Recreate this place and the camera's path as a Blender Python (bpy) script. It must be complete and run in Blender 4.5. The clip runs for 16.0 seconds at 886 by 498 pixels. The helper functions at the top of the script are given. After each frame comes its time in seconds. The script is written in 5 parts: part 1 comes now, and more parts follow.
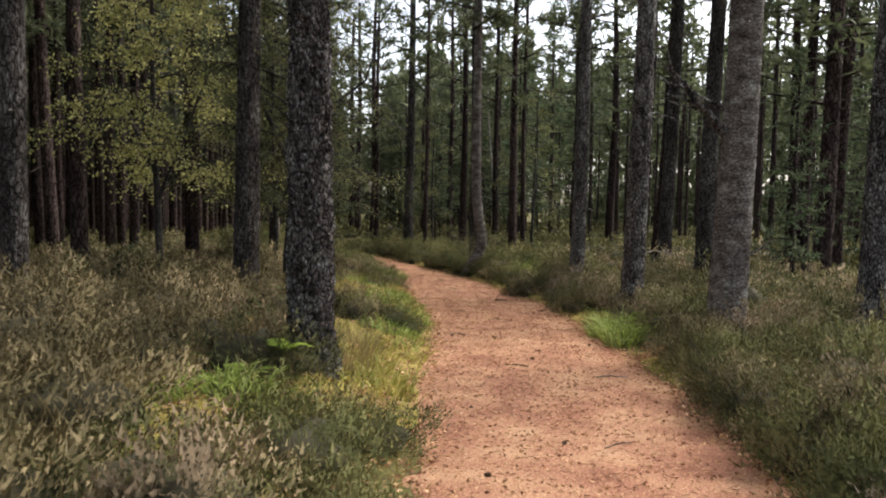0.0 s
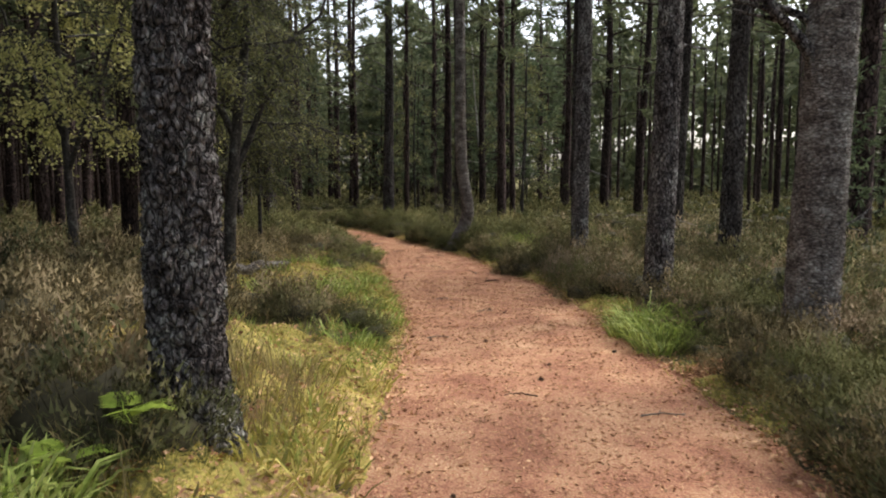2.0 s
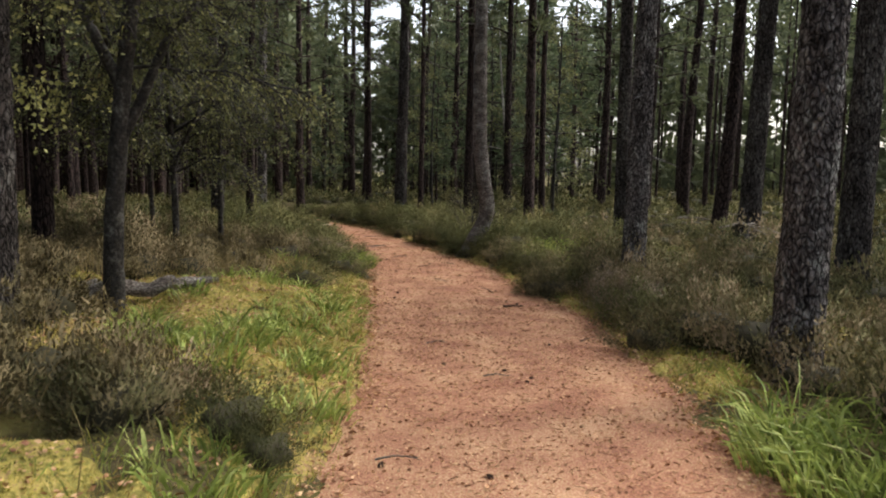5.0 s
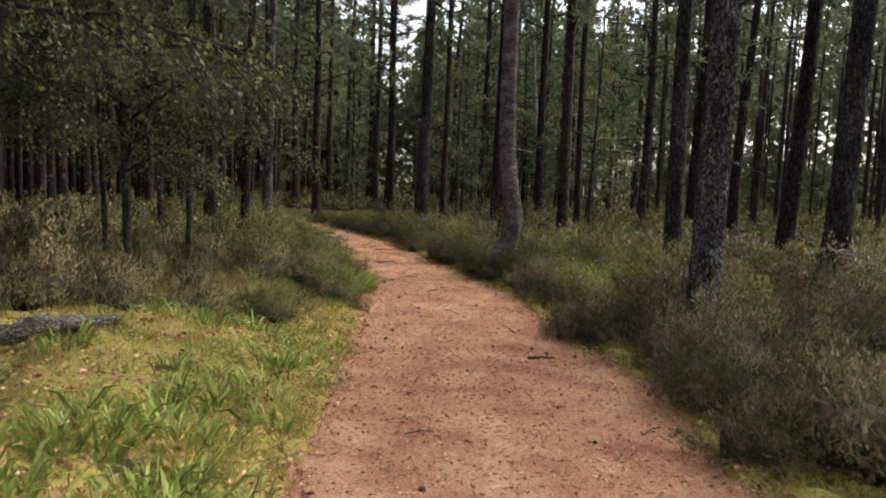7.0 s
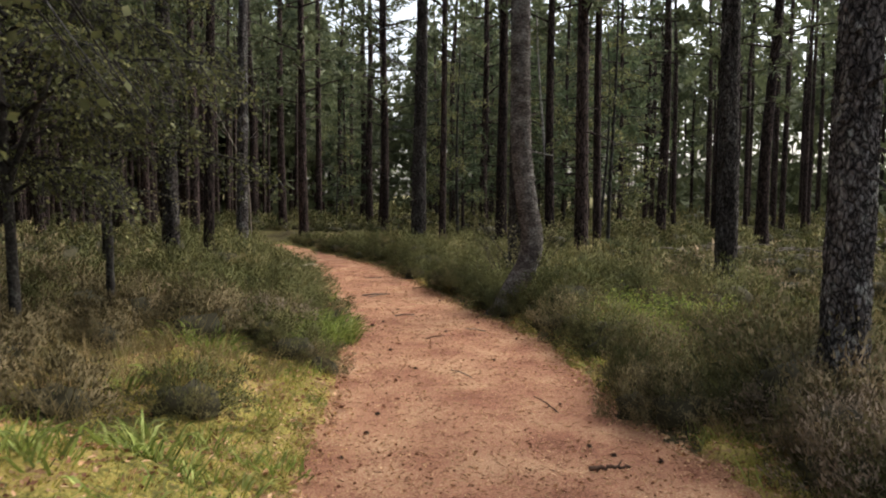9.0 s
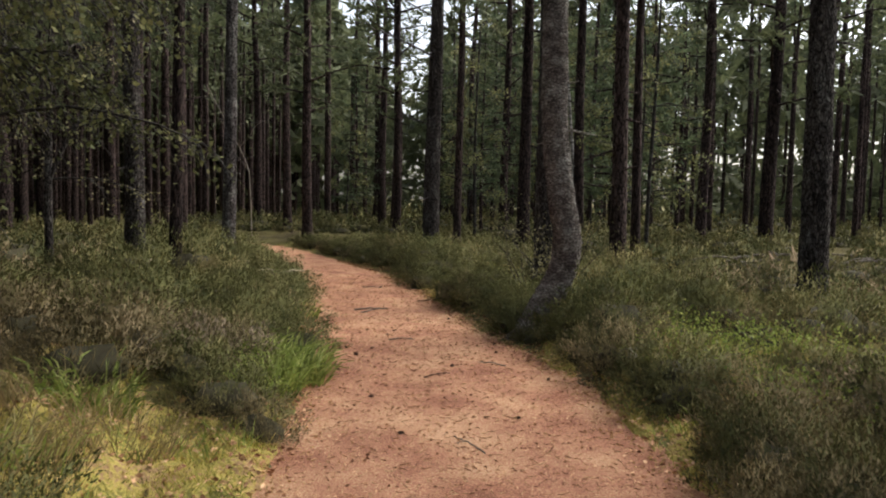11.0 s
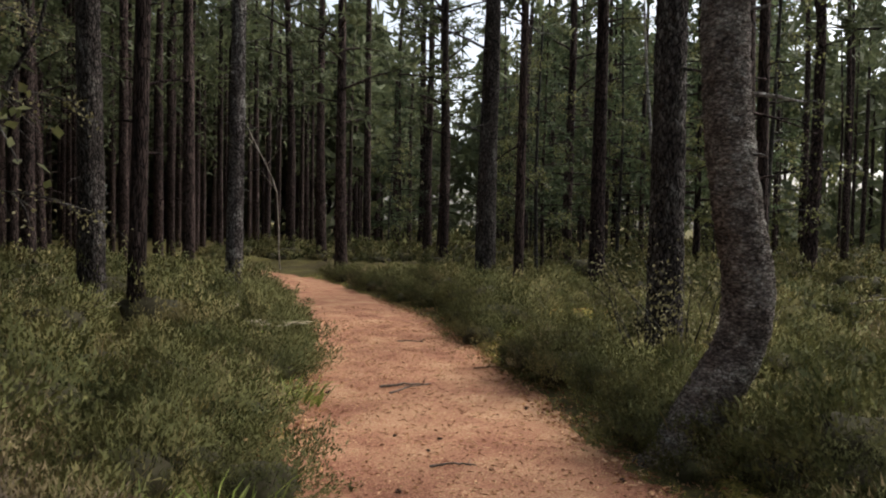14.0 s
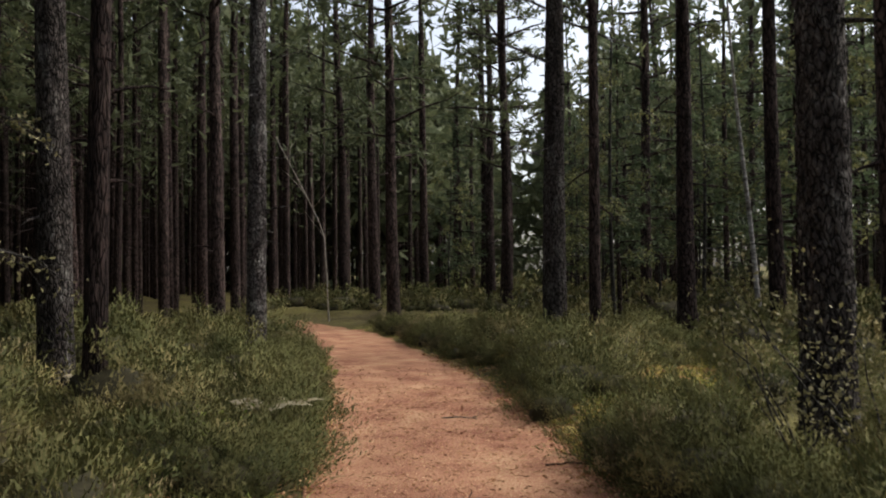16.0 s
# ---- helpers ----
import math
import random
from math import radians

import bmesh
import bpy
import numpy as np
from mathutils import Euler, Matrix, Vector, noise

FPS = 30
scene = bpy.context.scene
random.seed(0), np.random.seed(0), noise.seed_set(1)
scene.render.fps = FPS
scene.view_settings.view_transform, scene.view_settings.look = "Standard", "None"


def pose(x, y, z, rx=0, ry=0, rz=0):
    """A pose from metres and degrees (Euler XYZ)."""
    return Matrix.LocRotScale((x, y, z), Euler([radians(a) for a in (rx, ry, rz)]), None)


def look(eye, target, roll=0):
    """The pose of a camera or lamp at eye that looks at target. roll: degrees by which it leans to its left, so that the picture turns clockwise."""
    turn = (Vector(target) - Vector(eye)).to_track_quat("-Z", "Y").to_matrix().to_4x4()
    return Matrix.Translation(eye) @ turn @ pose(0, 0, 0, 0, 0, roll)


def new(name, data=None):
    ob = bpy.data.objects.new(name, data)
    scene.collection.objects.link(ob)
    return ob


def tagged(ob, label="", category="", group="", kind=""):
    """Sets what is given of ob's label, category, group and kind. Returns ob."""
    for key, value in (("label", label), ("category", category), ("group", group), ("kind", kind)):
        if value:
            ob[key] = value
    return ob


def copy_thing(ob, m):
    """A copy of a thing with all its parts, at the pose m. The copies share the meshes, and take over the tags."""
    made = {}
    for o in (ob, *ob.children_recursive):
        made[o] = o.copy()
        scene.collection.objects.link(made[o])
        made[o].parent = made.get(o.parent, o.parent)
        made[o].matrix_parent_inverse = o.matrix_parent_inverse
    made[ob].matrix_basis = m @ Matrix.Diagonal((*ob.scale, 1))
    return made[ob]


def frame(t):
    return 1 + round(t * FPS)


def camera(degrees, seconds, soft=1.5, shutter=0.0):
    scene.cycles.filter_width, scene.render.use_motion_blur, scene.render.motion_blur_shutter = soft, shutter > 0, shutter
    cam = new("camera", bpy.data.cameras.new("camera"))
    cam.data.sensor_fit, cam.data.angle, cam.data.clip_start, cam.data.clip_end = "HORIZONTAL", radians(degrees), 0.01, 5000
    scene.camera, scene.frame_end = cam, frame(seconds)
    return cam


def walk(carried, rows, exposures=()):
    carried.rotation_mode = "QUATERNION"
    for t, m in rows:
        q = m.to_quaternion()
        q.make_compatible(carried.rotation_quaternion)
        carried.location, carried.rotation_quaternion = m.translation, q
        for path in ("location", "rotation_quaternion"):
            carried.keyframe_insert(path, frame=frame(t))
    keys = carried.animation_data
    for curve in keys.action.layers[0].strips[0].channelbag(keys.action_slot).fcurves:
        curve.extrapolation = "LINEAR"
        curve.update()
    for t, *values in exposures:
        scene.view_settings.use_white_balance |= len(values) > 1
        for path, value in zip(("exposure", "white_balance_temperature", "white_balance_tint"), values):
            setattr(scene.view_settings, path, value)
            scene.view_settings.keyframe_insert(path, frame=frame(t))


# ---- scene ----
cam = camera(59.2, 16.0, soft=2.0, shutter=0.2)
PATH = [
    (0, (0.052, -0.013, 1.4), (0.04, 1.984, 1.288), 1.0),
    (0.5, (0.083, 0.639, 1.371), (0.107, 2.635, 1.244), 0.2),
    (1, (0.108, 1.256, 1.356), (0.121, 3.247, 1.164), 0.8),
    (1.5, (0.124, 1.913, 1.352), (0.202, 3.901, 1.153), 0.3),
    (2, (0.177, 2.515, 1.335), (0.198, 4.506, 1.143), -0.1),
    (2.5, (0.199, 3.176, 1.293), (0.152, 5.166, 1.103), -0.2),
    (3, (0.312, 3.772, 1.256), (0.289, 5.759, 1.03), -1.9),
    (3.5, (0.352, 4.451, 1.214), (0.369, 6.435, 0.962), -1.4),
    (4, (0.43, 5.068, 1.201), (0.515, 7.051, 0.953), -1.9),
    (4.5, (0.451, 5.657, 1.211), (0.444, 7.645, 0.996), -0.1),
    (4.7, (0.473, 5.96, 1.179), (0.444, 7.948, 0.971), 0.5),
    (6.8, (0.696, 8.625, 1.15), (0.59, 10.613, 0.962), 2.0),
    (7, (0.679, 8.951, 1.118), (0.555, 10.938, 0.935), 2.3),
    (7.5, (0.529, 9.583, 1.066), (0.399, 11.571, 0.889), 1.2),
    (8, (0.484, 10.21, 1.111), (0.293, 12.193, 0.929), -0.5),
    (8.2, (0.456, 10.519, 1.128), (0.294, 12.506, 0.978), -0.8),
    (10.3, (0.511, 13.456, 0.943), (0.368, 15.446, 0.803), 2.2),
    (10.5, (0.452, 13.698, 0.926), (0.281, 15.686, 0.791), 1.9),
    (11, (0.426, 14.241, 0.916), (0.252, 16.229, 0.782), 1.1),
    (11.5, (0.336, 14.921, 0.922), (0.107, 16.904, 0.794), 1.8),
    (12, (0.26, 15.532, 0.929), (0.062, 17.519, 0.818), 0.5),
    (12.5, (0.233, 16.111, 0.958), (0.004, 18.096, 0.882), 1.3),
    (13, (0.097, 16.726, 0.94), (-0.175, 18.706, 0.866), 2.0),
    (13.5, (0.037, 17.362, 0.896), (-0.225, 19.344, 0.856), 1.0),
    (14, (-0.136, 17.965, 0.846), (-0.43, 19.942, 0.776), 1.0),
    (14.5, (-0.187, 18.63, 0.811), (-0.437, 20.613, 0.735), -0.5),
    (15, (-0.264, 19.154, 0.81), (-0.678, 21.11, 0.754), 0.6),
    (15.5, (-0.279, 19.752, 0.785), (-0.689, 21.71, 0.764), -1.6),
    (16, (-0.374, 20.343, 0.771), (-0.837, 22.288, 0.818), -0.7),
]

walk(cam, [(t, look(eye, target, roll)) for t, eye, target, roll in PATH],
     exposures=[(0.0, 1.45), (4.0, 1.35), (8.0, 1.36), (12.0, 1.26), (16.0, 1.0)])

# ---------------------------------------------------------------- light
world = bpy.data.worlds.new("overcast_sky")
world.use_nodes = True
scene.world = world
wn, wl = world.node_tree.nodes, world.node_tree.links
wn.clear()
sky = wn.new("ShaderNodeTexSky")
sky.sky_type, sky.sun_disc = "NISHITA", False
sky.sun_elevation, sky.sun_rotation = radians(48), radians(60)
sky.air_density, sky.dust_density = 1.0, 4.0
grey = wn.new("ShaderNodeHueSaturation")
grey.inputs["Saturation"].default_value = 0.5
back = wn.new("ShaderNodeBackground")
back.inputs["Strength"].default_value = 0.13
wout = wn.new("ShaderNodeOutputWorld")
wl.new(sky.outputs[0], grey.inputs["Color"])
wl.new(grey.outputs[0], back.inputs["Color"])
wl.new(back.outputs[0], wout.inputs["Surface"])

sun_data = bpy.data.lights.new("sun", "SUN")
sun_data.energy, sun_data.angle, sun_data.color = 2.0, radians(25), (1.0, 0.96, 0.9)
sun = new("sun", sun_data)
sun.matrix_world = look((0, 0, 60), (0 - 30 * math.sin(radians(60)), -30 * math.cos(radians(60)), 60 - 33))

# ---------------------------------------------------------------- small tools
rng = np.random.default_rng(7)


def mesh_of(name, verts, quads=None, tris=None, smooth=False, slots=None, normals=None):
    """A mesh from arrays: verts N x 3, quads N x 4, tris N x 3; slots: one material index a face, quads first; normals: one a vertex."""
    verts = np.asarray(verts, dtype=np.float32)
    quads = np.zeros((0, 4), np.int32) if quads is None else np.asarray(quads, np.int32)
    tris = np.zeros((0, 3), np.int32) if tris is None else np.asarray(tris, np.int32)
    me = bpy.data.meshes.new(name)
    me.vertices.add(len(verts))
    me.vertices.foreach_set("co", verts.ravel())
    nq, nt = len(quads), len(tris)
    me.loops.add(nq * 4 + nt * 3)
    me.loops.foreach_set("vertex_index", np.concatenate([quads.ravel(), tris.ravel()]).astype(np.int32))
    me.polygons.add(nq + nt)
    starts = np.concatenate([np.arange(nq) * 4, nq * 4 + np.arange(nt) * 3]).astype(np.int32)
    me.polygons.foreach_set("loop_start", starts)
    if smooth:
        me.polygons.foreach_set("use_smooth", np.ones(nq + nt, dtype=bool))
    if slots is not None:
        me.polygons.foreach_set("material_index", np.asarray(slots, np.int32))
    me.update(calc_edges=True)
    me.validate()
    if normals is not None:
        me.normals_split_custom_set_from_vertices(np.asarray(normals, np.float32))
    return me


def part(name, mesh, materials, parent=None, label="", m=None):
    """Links a mesh as one object, under a thing or a part when a parent is given."""
    for mt in (materials if isinstance(materials, (list, tuple)) else [materials]):
        if mt.name not in mesh.materials:
            mesh.materials.append(mt)
    ob = new(name, mesh)
    if parent is not None:
        ob.parent = parent
    if m is not None:
        ob.matrix_local = m
    if label:
        ob["label"] = label
    return ob


def unit(v):
    v = np.asarray(v, float)
    return v / np.maximum(np.linalg.norm(v, axis=-1, keepdims=True), 1e-9)


def tube(points, radii, sides=8, relief=None):
    """Verts and quads of a tapered tube along points; relief(angle, ring, point) gives extra radius."""
    p = np.asarray(points, float)
    r = np.asarray(radii, float)
    d = unit(np.gradient(p, axis=0))
    ref = np.where(np.abs(d[:, 2:3]) > 0.8, np.array([[1.0, 0, 0]]), np.array([[0, 0, 1.0]]))
    u = unit(np.cross(d, ref))
    w = np.cross(d, u)
    a = np.arange(sides) * 2 * np.pi / sides
    rr = np.repeat(r[:, None], sides, 1)
    if relief is not None:
        rr = rr + relief
    v = p[:, None] + rr[:, :, None] * (np.cos(a)[None, :, None] * u[:, None] + np.sin(a)[None, :, None] * w[:, None])
    n = len(p)
    i = np.arange(n - 1)[:, None] * sides
    j = np.arange(sides)[None]
    k = (j + 1) % sides
    q = np.stack([i + j, i + k, i + sides + k, i + sides + j], -1).reshape(-1, 4)
    return v.reshape(-1, 3), q[:, ::-1]


def merged(pieces):
    """Joins (verts, faces) pairs."""
    vs, fs, at = [], [], 0
    for v, f in pieces:
        vs.append(v)
        fs.append(f + at)
        at += len(v)
    return np.concatenate(vs), np.concatenate(fs)


def blades(base, tip, width, bend=0.0, seed=0):
    """Thin tapered blades from base to tip (N x 3): a quad and a triangle each, all in one pair of arrays."""
    g = np.random.default_rng(seed)
    n = len(base)
    d = tip - base
    side = unit(np.cross(d, g.normal(size=(n, 3)))) * np.asarray(width).reshape(-1, 1) * 0.5
    mid = base + d * 0.55 + np.array([0, 0, 1.0]) * np.linalg.norm(d, axis=1, keepdims=True) * bend
    v = np.stack([base - side, base + side, mid + side * 0.8, mid - side * 0.8, tip], 1)
    i = np.arange(n)[:, None] * 5
    return v.reshape(-1, 3), i + np.array([[0, 1, 2, 3]]), i + np.array([[3, 2, 4]])


def leaves(at, along, size, aspect=0.55, seed=0):
    """Leaf shaped quads (a bent diamond of two triangles) at points, growing along a direction."""
    g = np.random.default_rng(seed)
    n = len(at)
    d = unit(along) * np.asarray(size).reshape(-1, 1)
    side = unit(np.cross(d, g.normal(size=(n, 3)))) * np.asarray(size).reshape(-1, 1) * aspect * 0.5
    mid = at + d * 0.45
    lift = np.cross(unit(side), unit(d)) * np.asarray(size).reshape(-1, 1) * 0.08
    v = np.stack([at, mid + side + lift, at + d, mid - side + lift], 1)
    i = np.arange(n)[:, None] * 4
    return v.reshape(-1, 3), np.concatenate([i + np.array([[0, 1, 2]]), i + np.array([[0, 2, 3]])])


def needles(at, along, size, width, seed=0):
    """Sprays of needles: one long thin triangle each."""
    g = np.random.default_rng(seed)
    n = len(at)
    d = unit(along) * np.asarray(size).reshape(-1, 1)
    side = unit(np.cross(d, g.normal(size=(n, 3)))) * np.asarray(width).reshape(-1, 1) * 0.5
    v = np.stack([at + d * 0.5 - side, at + d * 0.5 + side, at], 1)
    v[::2] = np.stack([at - side, at + side, at + d], 1)[::2]
    return v.reshape(-1, 3), np.arange(n * 3).reshape(-1, 3)


# ---------------------------------------------------------------- materials
def surface(name, ramp, scale=3.0, fine=12.0, rough=0.85, bump=0.3, bump_scale=40.0, stretch=(1, 1, 1), jitter=0.15,
            translucent=0.0, per_object=0.12, cells=0.0, dist=0.02, gloss=0.2, fine_amount=0.5, island=0.0, crack_low=0.1):
    mt = bpy.data.materials.new(name)
    mt.use_nodes = True
    nt = mt.node_tree
    n, l = nt.nodes, nt.links
    n.clear()
    out = n.new("ShaderNodeOutputMaterial")
    bs = n.new("ShaderNodeBsdfPrincipled")
    bs.inputs["Roughness"].default_value = rough
    bs.inputs["Specular IOR Level"].default_value = gloss
    co = n.new("ShaderNodeTexCoord")
    mp = n.new("ShaderNodeMapping")
    mp.inputs["Scale"].default_value = stretch
    l.new(co.outputs["Object"], mp.inputs["Vector"])
    n1 = n.new("ShaderNodeTexNoise")
    n1.inputs["Scale"].default_value, n1.inputs["Detail"].default_value = scale, 4.0
    n2 = n.new("ShaderNodeTexNoise")
    n2.inputs["Scale"].default_value, n2.inputs["Detail"].default_value = scale * fine, 3.0
    l.new(mp.outputs[0], n1.inputs["Vector"])
    l.new(mp.outputs[0], n2.inputs["Vector"])
    mixf = n.new("ShaderNodeMix")
    mixf.data_type = "FLOAT"
    mixf.inputs["Factor"].default_value = fine_amount
    l.new(n1.outputs["Fac"], mixf.inputs["A"])
    l.new(n2.outputs["Fac"], mixf.inputs["B"])
    cr = n.new("ShaderNodeValToRGB")
    els = cr.color_ramp.elements
    while len(els) < len(ramp):
        els.new(0.5)
    for e, (pos, col) in zip(els, ramp):
        e.position, e.color = pos, (*col, 1)
    geo = n.new("ShaderNodeNewGeometry")
    strew = n.new("ShaderNodeMapRange")
    strew.inputs["To Min"].default_value, strew.inputs["To Max"].default_value = -island, island
    l.new(geo.outputs["Random Per Island"], strew.inputs["Value"])
    add = n.new("ShaderNodeMath")
    l.new(mixf.outputs["Result"], add.inputs[0])
    l.new(strew.outputs["Result"], add.inputs[1])
    l.new(add.outputs[0], cr.inputs["Fac"])
    hs = n.new("ShaderNodeHueSaturation")
    info = n.new("ShaderNodeObjectInfo")
    m1 = n.new("ShaderNodeMath")
    m1.operation = "MULTIPLY_ADD"
    m1.inputs[1].default_value, m1.inputs[2].default_value = 2 * jitter, 1 - jitter - per_object
    l.new(geo.outputs["Random Per Island"], m1.inputs[0])
    m2 = n.new("ShaderNodeMath")
    m2.operation = "MULTIPLY_ADD"
    m2.inputs[1].default_value = 2 * per_object
    l.new(info.outputs["Random"], m2.inputs[0])
    l.new(m1.outputs[0], m2.inputs[2])
    l.new(m2.outputs[0], hs.inputs["Value"])
    l.new(cr.outputs["Color"], hs.inputs["Color"])
    l.new(hs.outputs["Color"], bs.inputs["Base Color"])
    if bump:
        nb = n.new("ShaderNodeTexNoise")
        nb.inputs["Scale"].default_value, nb.inputs["Detail"].default_value = bump_scale, 5.0
        l.new(mp.outputs[0], nb.inputs["Vector"])
        height = nb.outputs["Fac"]
        if cells:
            vo = n.new("ShaderNodeTexVoronoi")
            vo.feature = "DISTANCE_TO_EDGE"
            vo.inputs["Scale"].default_value = cells
            warp = n.new("ShaderNodeTexNoise")
            warp.inputs["Scale"].default_value, warp.inputs["Detail"].default_value = cells * 0.45, 3.0
            l.new(mp.outputs[0], warp.inputs["Vector"])
            wob = n.new("ShaderNodeVectorMath")
            wob.operation = "MULTIPLY_ADD"
            wob.inputs[1].default_value = (2.6 / cells,) * 3
            l.new(warp.outputs["Color"], wob.inputs[0])
            l.new(mp.outputs[0], wob.inputs[2])
            l.new(wob.outputs[0], vo.inputs["Vector"])
            crack = n.new("ShaderNodeMapRange")
            crack.inputs["From Max"].default_value, crack.inputs["To Min"].default_value = 0.17, crack_low
            l.new(vo.outputs["Distance"], crack.inputs["Value"])
            mm = n.new("ShaderNodeMath")
            mm.operation = "MULTIPLY_ADD"
            mm.inputs[1].default_value = 0.55
            l.new(crack.outputs["Result"], mm.inputs[0])
            l.new(nb.outputs["Fac"], mm.inputs[2])
            height = mm.outputs[0]
            mulc = n.new("ShaderNodeMix")
            mulc.data_type, mulc.blend_type = "RGBA", "MULTIPLY"
            mulc.inputs["Factor"].default_value = 1.0
            flake = n.new("ShaderNodeTexVoronoi")
            flake.inputs["Scale"].default_value = cells * 2.2
            l.new(wob.outputs[0], flake.inputs["Vector"])
            tone = n.new("ShaderNodeMapRange")
            tone.inputs["To Min"].default_value, tone.inputs["To Max"].default_value = 0.66, 1.3
            l.new(flake.outputs["Color"], tone.inputs["Value"])
            both = n.new("ShaderNodeMath")
            both.operation = "MULTIPLY"
            l.new(tone.outputs["Result"], both.inputs[0])
            l.new(crack.outputs["Result"], both.inputs[1])
            l.new(cr.outputs["Color"], mulc.inputs["A"])
            l.new(both.outputs[0], mulc.inputs["B"])
            l.new(mulc.outputs["Result"], hs.inputs["Color"])
        bp = n.new("ShaderNodeBump")
        bp.inputs["Strength"].default_value, bp.inputs["Distance"].default_value = bump, dist
        l.new(height, bp.inputs["Height"])
        l.new(bp.outputs[0], bs.inputs["Normal"])
    if translucent:
        tr = n.new("ShaderNodeBsdfTranslucent")
        l.new(hs.outputs["Color"], tr.inputs["Color"])
        mx = n.new("ShaderNodeMixShader")
        mx.inputs[0].default_value = translucent
        l.new(bs.outputs[0], mx.inputs[1])
        l.new(tr.outputs[0], mx.inputs[2])
        l.new(mx.outputs[0], out.inputs["Surface"])
    else:
        l.new(bs.outputs[0], out.inputs["Surface"])
    return mt


M_path = surface("needle_strewn_path", [(0.40, (0.16, 0.07, 0.043)), (0.46, (0.29, 0.131, 0.08)), (0.51, (0.375, 0.185, 0.117)), (0.555, (0.37, 0.222, 0.115)), (0.61, (0.51, 0.32, 0.2))],
                 scale=2.1, fine=40, rough=0.95, bump=0.45, bump_scale=110, jitter=0, per_object=0, gloss=0.1, fine_amount=0.62)
M_ground = surface("dark_forest_soil", [(0.3, (0.03, 0.025, 0.013)), (0.45, (0.075, 0.06, 0.028)), (0.58, (0.12, 0.11, 0.035)), (0.72, (0.13, 0.075, 0.035))],
                   scale=0.8, fine=25, rough=0.95, bump=0.8, bump_scale=25, jitter=0, per_object=0, gloss=0.1)
M_moss = surface("yellow_green_moss", [(0.38, (0.11, 0.10, 0.03)), (0.46, (0.24, 0.21, 0.055)), (0.53, (0.38, 0.30, 0.085)), (0.60, (0.28, 0.18, 0.09))],
                 scale=2.2, fine=14, rough=0.95, bump=0.9, bump_scale=45, jitter=0, per_object=0.05, gloss=0.1)
M_bark = surface("scaly_grey_pine_bark", [(0.38, (0.045, 0.038, 0.036)), (0.47, (0.125, 0.108, 0.102)), (0.55, (0.23, 0.21, 0.2)), (0.63, (0.42, 0.42, 0.38))],
                 scale=7, fine=6, rough=0.95, bump=1.0, bump_scale=70, stretch=(1, 1, 0.5), jitter=0, per_object=0.08, cells=25, dist=0.05, gloss=0.1)
M_bark_pale = surface("pale_scaly_pine_bark", [(0.38, (0.11, 0.09, 0.08)), (0.47, (0.23, 0.195, 0.17)), (0.55, (0.35, 0.315, 0.28)), (0.62, (0.55, 0.53, 0.47))],
                      scale=6, fine=6, rough=0.95, bump=1.0, bump_scale=60, stretch=(0.8, 0.8, 1.5), jitter=0, per_object=0.05, cells=32, dist=0.04, gloss=0.1, crack_low=0.32)
M_bark_dark = surface("dark_rough_pine_bark", [(0.38, (0.025, 0.021, 0.019)), (0.47, (0.06, 0.05, 0.045)), (0.55, (0.10, 0.088, 0.08)), (0.66, (0.22, 0.21, 0.19))],
                      scale=5, fine=6, rough=0.95, bump=0.9, bump_scale=30, stretch=(1, 1, 0.38), jitter=0, per_object=0.1, cells=28, dist=0.03, gloss=0.1)
M_bark_far = surface("reddish_pine_bark", [(0.36, (0.024, 0.017, 0.015)), (0.5, (0.055, 0.038, 0.034)), (0.64, (0.115, 0.083, 0.073))],
                     scale=4, fine=5, rough=0.95, bump=0.7, bump_scale=20, stretch=(1, 1, 0.3), jitter=0, per_object=0.3, gloss=0.1, cells=17, dist=0.04)
M_birch = surface("pale_flaking_birch_bark", [(0.35, (0.05, 0.04, 0.035)), (0.5, (0.25, 0.23, 0.21)), (0.62, (0.5, 0.48, 0.45))],
                  scale=6, fine=5, rough=0.8, bump=0.5, bump_scale=25, stretch=(0.6, 0.6, 2.0), jitter=0, per_object=0.1)
M_darkbark = surface("dark_cracked_birch_bark", [(0.38, (0.015, 0.013, 0.012)), (0.53, (0.04, 0.035, 0.03)), (0.66, (0.12, 0.115, 0.10))],
                     scale=6, fine=5, rough=0.9, bump=0.8, bump_scale=25, jitter=0, per_object=0.1)
M_deadwood = surface("bleached_dead_wood", [(0.3, (0.12, 0.10, 0.08)), (0.5, (0.30, 0.26, 0.22)), (0.7, (0.46, 0.42, 0.37))],
                     scale=6, fine=6, rough=0.9, bump=0.5, bump_scale=30, stretch=(1, 1, 0.3), jitter=0.1)
M_needles = surface("pine_needles", [(0.35, (0.05, 0.06, 0.03)), (0.5, (0.085, 0.10, 0.05)), (0.65, (0.14, 0.15, 0.075))],
                    scale=0.7, fine=6, rough=0.7, bump=0, jitter=0.35, translucent=0.35, per_object=0.25)
M_spruce = surface("fresh_green_needles", [(0.35, (0.05, 0.07, 0.036)), (0.5, (0.09, 0.118, 0.06)), (0.65, (0.15, 0.175, 0.09))],
                   scale=0.9, fine=6, rough=0.7, bump=0, jitter=0.3, translucent=0.35, per_object=0.2)
M_birchleaf = surface("autumn_birch_leaves", [(0.35, (0.065, 0.075, 0.032)), (0.5, (0.13, 0.138, 0.056)), (0.65, (0.30, 0.29, 0.12))],
                      scale=1.2, fine=6, rough=0.6, bump=0, jitter=0.35, translucent=0.4, per_object=0.12)
